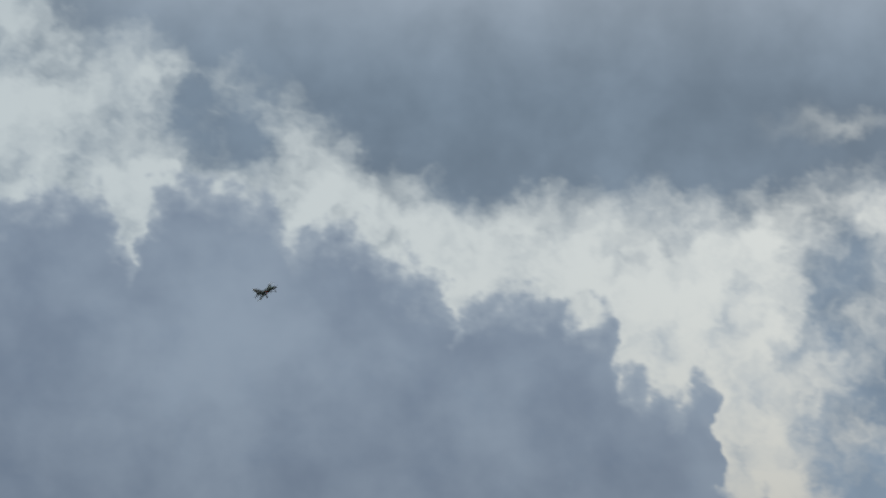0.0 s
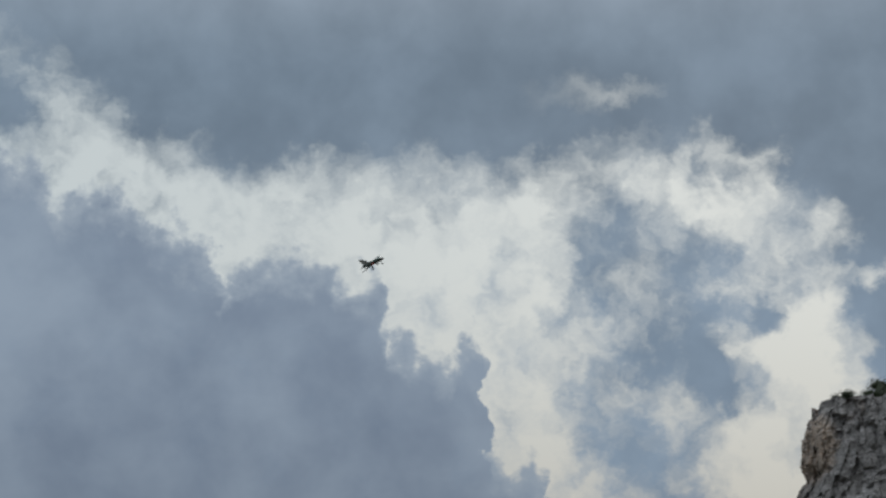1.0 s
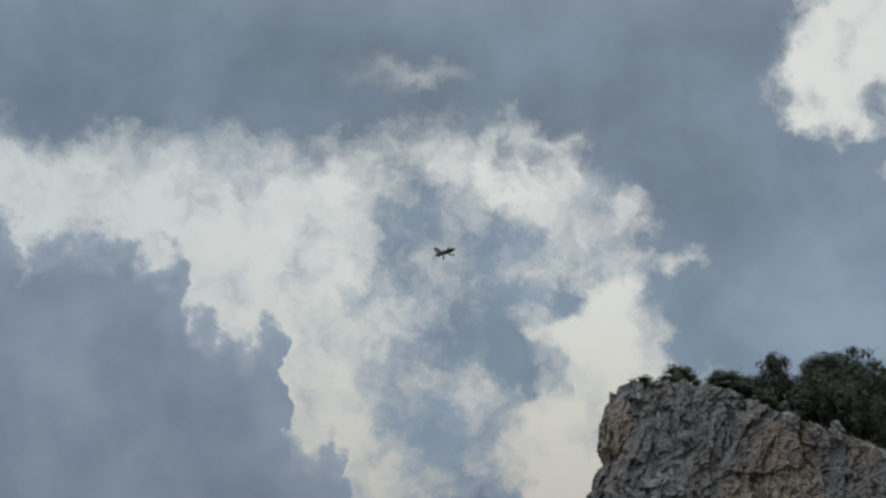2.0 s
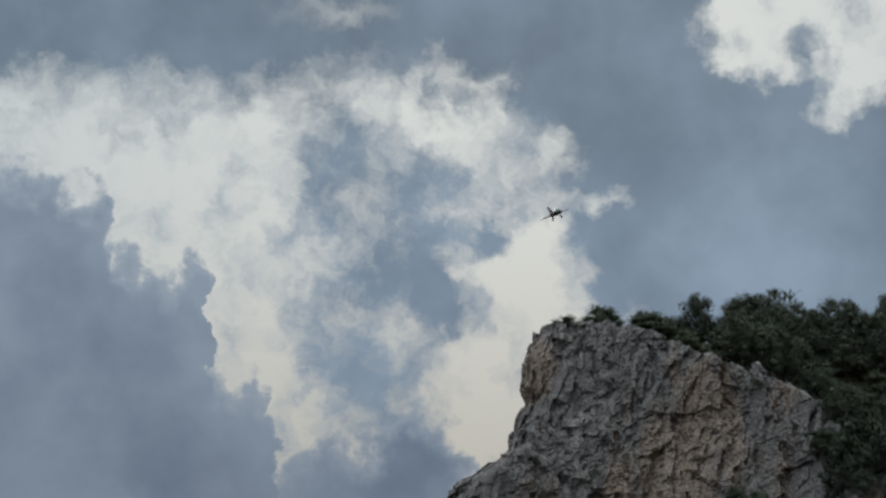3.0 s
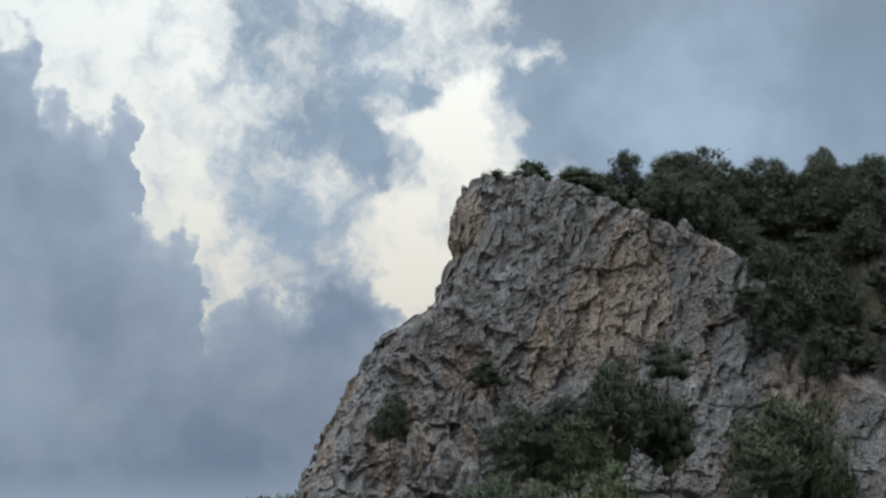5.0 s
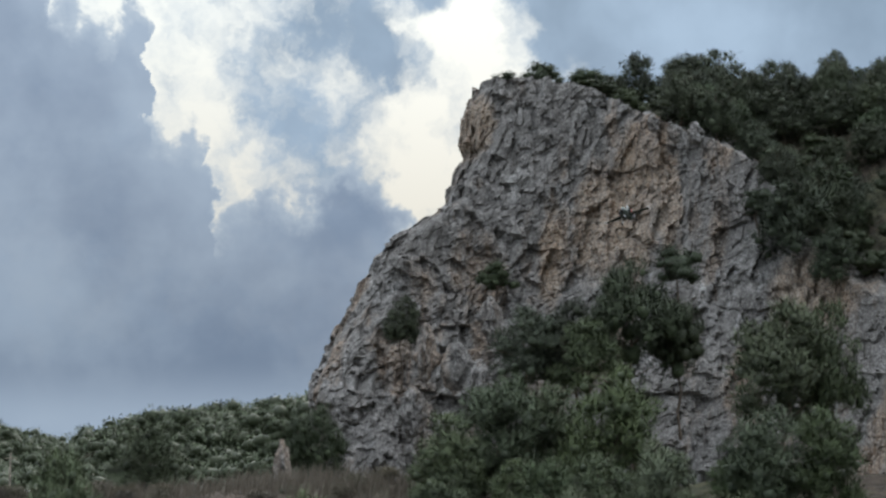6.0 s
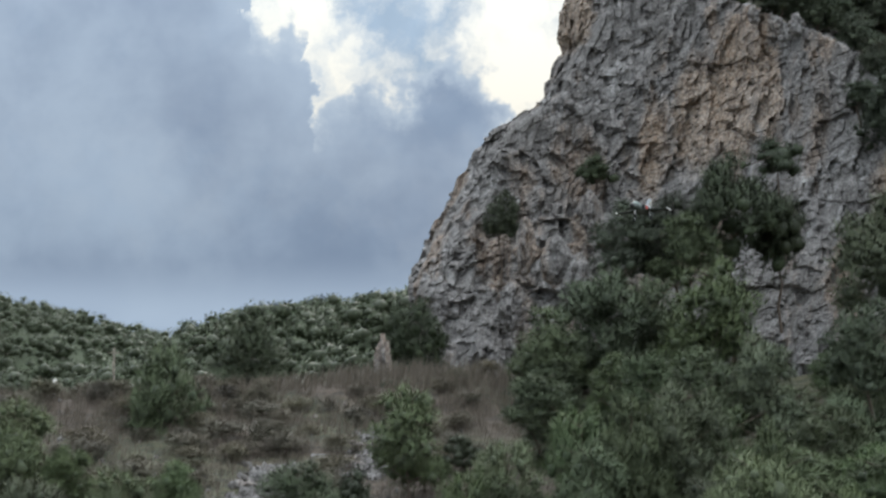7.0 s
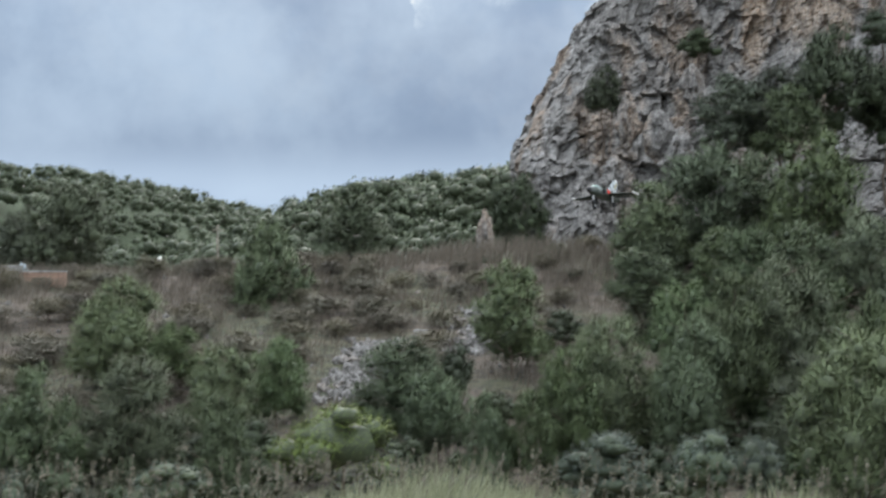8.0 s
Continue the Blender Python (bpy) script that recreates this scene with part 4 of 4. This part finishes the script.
def utility_pole():
    x, y = -46.5, 260
    pole = tagged(new("utility_pole"), "thin grey wooden pole in front of the woods", "pole")
    pole.location = (x, y, float(land(x, y)))
    bm = bmesh.new()
    tube(bm, 0, 0, -0.5, 11.5, 0.16, 0.11)
    part("shaft", bm, MAT_WOOD, pole)
    bm = bmesh.new()
    box(bm, 0, 0, 10.9, 1.4, 0.12, 0.12)
    part("crossarm", bm, MAT_WOOD, pole)


utility_pole()

# ---- the model jet: nose along -y, 1.3 m span ----
def camouflage():
    material, n, shader = surface("camouflage_paint")
    at = n.add("ShaderNodeTexCoord").outputs["Object"]
    patch = n.noise(at, 3.4, 2, 0.5, 0.6)
    colour = n.mix(n.ramp(patch, 0.47, 0.50), (0.032, 0.046, 0.034), (0.085, 0.10, 0.09))
    colour = n.mix(n.ramp(n.noise(at, 45, 4), 0.3, 0.7), colour, n.mix(0.15, colour, (0.5, 0.5, 0.48)))
    n.put(shader.inputs["Base Color"], colour)
    shader.inputs["Roughness"].default_value = 0.7
    return material


MAT_CAMO = camouflage()
def matt(material):
    """Flat model paint: hardly any gloss."""
    shader = next(k for k in material.node_tree.nodes if k.type == "BSDF_PRINCIPLED")
    shader.inputs["Specular IOR Level"].default_value = 0.12
    return material


MAT_CAMO = matt(MAT_CAMO)
MAT_WING = matt(plain("dark_green_paint", (0.028, 0.036, 0.03), 0.7))
MAT_BELLY = matt(plain("grey_underside", (0.05, 0.052, 0.055), 0.5))
MAT_TIP = matt(plain("white_tip", (0.75, 0.75, 0.72), 0.4, wear=0.05))
MAT_RED = matt(plain("red_marking", (0.62, 0.05, 0.03), 0.4, wear=0.1))
MAT_CANOPY = plain("tinted_canopy", (0.24, 0.33, 0.30), 0.08, wear=0.05)
MAT_FIN = matt(plain("pale_grey_paint", (0.42, 0.45, 0.46), 0.6, grain=14.0, wear=0.6))
MAT_RUBBER = plain("black_rubber", (0.02, 0.02, 0.02), 0.8)
MAT_LEG = plain("bright_metal", (0.62, 0.62, 0.60), 0.35, 0.6)
MAT_DARK = plain("black_and_duct_shade", (0.012, 0.012, 0.013), 0.7)
MAT_YELLOW = plain("yellow_band", (0.40, 0.36, 0.22), 0.6, wear=0.1)


def loft(sections, sides=18):
    """A body through oval sections (y, z, half width, half height)."""
    bm = bmesh.new()
    rings = [[bm.verts.new((w * math.cos(k * 6.2832 / sides), y, z + h * math.sin(k * 6.2832 / sides))) for k in range(sides)] for y, z, w, h in sections]
    for a, b in zip(rings, rings[1:]):
        for k in range(sides):
            bm.faces.new((a[k], a[(k + 1) % sides], b[(k + 1) % sides], b[k]))
    bm.faces.new(rings[0][::-1])
    bm.faces.new(rings[-1])
    bmesh.ops.recalc_face_normals(bm, faces=bm.faces)
    return bm


def fin(root, tip, axis):
    """A tapered surface with an aerofoil section. root and tip: place, chord, thickness."""
    bm = bmesh.new()
    rings = []
    for (x, y, z), chord, thick in (root, tip):
        ring = []
        for u, t in ((0, 0), (0.08, 0.6), (0.3, 1), (0.65, 0.7), (1, 0.05), (0.65, -0.7), (0.3, -1), (0.08, -0.6)):
            off = Vector((0, 0, t * thick / 2)) if axis == "x" else Vector((t * thick / 2, 0, 0))
            ring.append(bm.verts.new(Vector((x, y + u * chord, z)) + off))
        rings.append(ring)
    for k in range(8):
        bm.faces.new((rings[0][k], rings[0][(k + 1) % 8], rings[1][(k + 1) % 8], rings[1][k]))
    bm.faces.new(rings[0])
    bm.faces.new(rings[1])
    bmesh.ops.recalc_face_normals(bm, faces=bm.faces)
    return bm


def build_jet():
    jet = tagged(new("model_jet"), "camouflaged model jet aircraft with lowered landing gear", "aircraft")
    part("fuselage", loft([(-0.80, -0.02, 0.004, 0.004), (-0.74, -0.018, 0.032, 0.032), (-0.62, -0.01, 0.062, 0.07), (-0.45, 0.0, 0.078, 0.09), (-0.2, 0.0, 0.10, 0.098), (0.1, 0.0, 0.11, 0.095), (0.4, 0.005, 0.09, 0.085), (0.62, 0.01, 0.075, 0.075), (0.72, 0.01, 0.062, 0.062)]), MAT_CAMO, jet, smooth=True)
    part("nose_cone", loft([(-0.805, -0.02, 0.003, 0.003), (-0.77, -0.019, 0.022, 0.022), (-0.72, -0.017, 0.041, 0.041), (-0.66, -0.013, 0.056, 0.061)]), MAT_DARK, jet, "black nose cone", True)
    canopy = part("canopy", loft([(-0.58, 0.06, 0.004, 0.004), (-0.50, 0.075, 0.038, 0.032), (-0.38, 0.09, 0.05, 0.05), (-0.22, 0.09, 0.048, 0.046), (-0.08, 0.082, 0.035, 0.032), (0.0, 0.08, 0.004, 0.004)]), MAT_CANOPY, jet, "pale tinted canopy", True)
    for y in (-0.42, -0.26):
        bm = bmesh.new()
        box(bm, 0, y, 0.118, 0.08, 0.012, 0.045)
        part("canopy_frame", bm, MAT_CAMO, canopy)
    part("spine", loft([(-0.1, 0.07, 0.01, 0.01), (0.05, 0.075, 0.035, 0.035), (0.4, 0.07, 0.03, 0.03), (0.6, 0.06, 0.015, 0.015)]), MAT_CAMO, jet, smooth=True)
    part("exhaust_nozzle", loft([(0.70, 0.01, 0.05, 0.05), (0.80, 0.01, 0.04, 0.04)]), MAT_DARK, jet, "dark exhaust nozzle")
    for side in (-1, 1):
        duct = part("air_intake", loft([(-0.24, 0.0, 0.042, 0.068), (-0.1, 0.0, 0.046, 0.072), (0.2, 0.0, 0.025, 0.05)]), MAT_CAMO, jet)
        duct.location = (side * 0.138, 0, 0.01)
        # solid black plate: the shade inside the duct, given as colour
        part("mouth_shade", loft([(-0.246, 0.0, 0.034, 0.058), (-0.238, 0.0, 0.034, 0.058)]), MAT_DARK, duct, "black plate for the shaded intake opening")
        bm = bmesh.new()
        box(bm, side * 0.042, -0.12, 0.0, 0.014, 0.14, 0.075, 0.004)
        part("red_panel", bm, MAT_RED, duct, "red warning panel")
        wing = part("wing", fin(((side * 0.09, -0.16, -0.025), 0.42, 0.055), ((side * 0.63, 0.07, -0.02), 0.19, 0.026), "x"), MAT_WING, jet, "dark green wing")
        part("tip_rail", loft([(-0.04, -0.02, 0.006, 0.006), (0.0, -0.02, 0.017, 0.017), (0.28, -0.02, 0.017, 0.017), (0.32, -0.02, 0.006, 0.006)], 10), MAT_TIP, wing, "white wing tip rail").location = (side * 0.645, 0, 0)
        part("flap", fin(((side * 0.12, 0.262, -0.035), 0.07, 0.012), ((side * 0.40, 0.262, -0.03), 0.06, 0.010), "x"), MAT_BELLY, wing, "lowered grey flap")
        part("tailplane", fin(((side * 0.05, 0.46, 0.03), 0.24, 0.022), ((side * 0.30, 0.62, 0.03), 0.12, 0.014), "x"), MAT_WING, jet)
        bm = bmesh.new()
        tube(bm, side * 0.19, 0.06, -0.22, -0.03, 0.012, 0.014, 8)
        leg = part("main_gear_leg", bm, MAT_LEG, jet, "bright metal undercarriage leg")
        bm = bmesh.new()
        bmesh.ops.create_cone(bm, cap_ends=True, segments=16, radius1=0.05, radius2=0.05, depth=0.034, matrix=pose(side * 0.215, 0.06, -0.22, 0, 90, 0))
        part("wheel", bm, MAT_RUBBER, leg, "black rubber wheel")
        bm = bmesh.new()
        box(bm, side * 0.165, 0.06, -0.12, 0.006, 0.10, 0.12)
        part("gear_door", bm, MAT_BELLY, leg)
    tail = part("tail_fin", fin(((0, 0.16, 0.06), 0.52, 0.034), ((0, 0.56, 0.38), 0.22, 0.014), "z"), MAT_FIN, jet, "pale grey mottled tail fin")
    part("fin_cap", fin(((0, 0.598, 0.355), 0.165, 0.016), ((0, 0.645, 0.40), 0.12, 0.01), "z"), MAT_TIP, tail, "white fin tip")
    part("rudder_band", fin(((0, 0.54, 0.20), 0.13, 0.026), ((0, 0.655, 0.33), 0.105, 0.018), "z"), MAT_YELLOW, tail, "pale yellow rudder band")
    bm = bmesh.new()
    tube(bm, 0, -0.46, -0.23, -0.08, 0.011, 0.013, 8)
    leg = part("nose_gear_leg", bm, MAT_LEG, jet, "bright metal nose leg")
    bm = bmesh.new()
    bmesh.ops.create_cone(bm, cap_ends=True, segments=16, radius1=0.042, radius2=0.042, depth=0.03, matrix=pose(0, -0.46, -0.23, 0, 90, 0))
    part("wheel", bm, MAT_RUBBER, leg, "black rubber wheel")
    bm = bmesh.new()
    box(bm, 0, -0.48, -0.14, 0.035, 0.014, 0.035, 0.004)
    part("landing_light", bm, MAT_TIP, leg, "white landing light")
    return jet


jet = build_jet()


def motions():
    walk(jet, [
        (0.0, pose(-36.97, 110.88, 36.61, -10, -54, 66)), (0.5, pose(-26.89, 108.90, 35.16, -8, -50, 60)),
        (1.0, pose(-18.60, 106.26, 34.02, -5, -45, 52)), (1.5, pose(-11.59, 104.50, 32.97, -1, -38, 43)),
        (3.0, pose(2.51, 97.0, 29.11, 8, -24, 14)), (3.5, pose(4.67, 92.0, 26.79, 8, -22, 6)),
        (4.0, pose(5.86, 86.0, 23.76, 7, -19, -2)), (4.5, pose(6.62, 80.5, 20.21, 5, -20, -6)),
        (6.0, pose(5.34, 66.0, 13.18, 0, -18, -16)), (6.5, pose(4.0, 61.0, 10.91, -2, 0, -20)),
        (7.0, pose(2.52, 56.5, 9.01, -3, -3, -22)), (7.5, pose(0.93, 52.0, 7.26, -4, -10, -21)),
        (8.0, pose(-0.7, 47.0, 5.56, -5, -4, -22))])


motions()
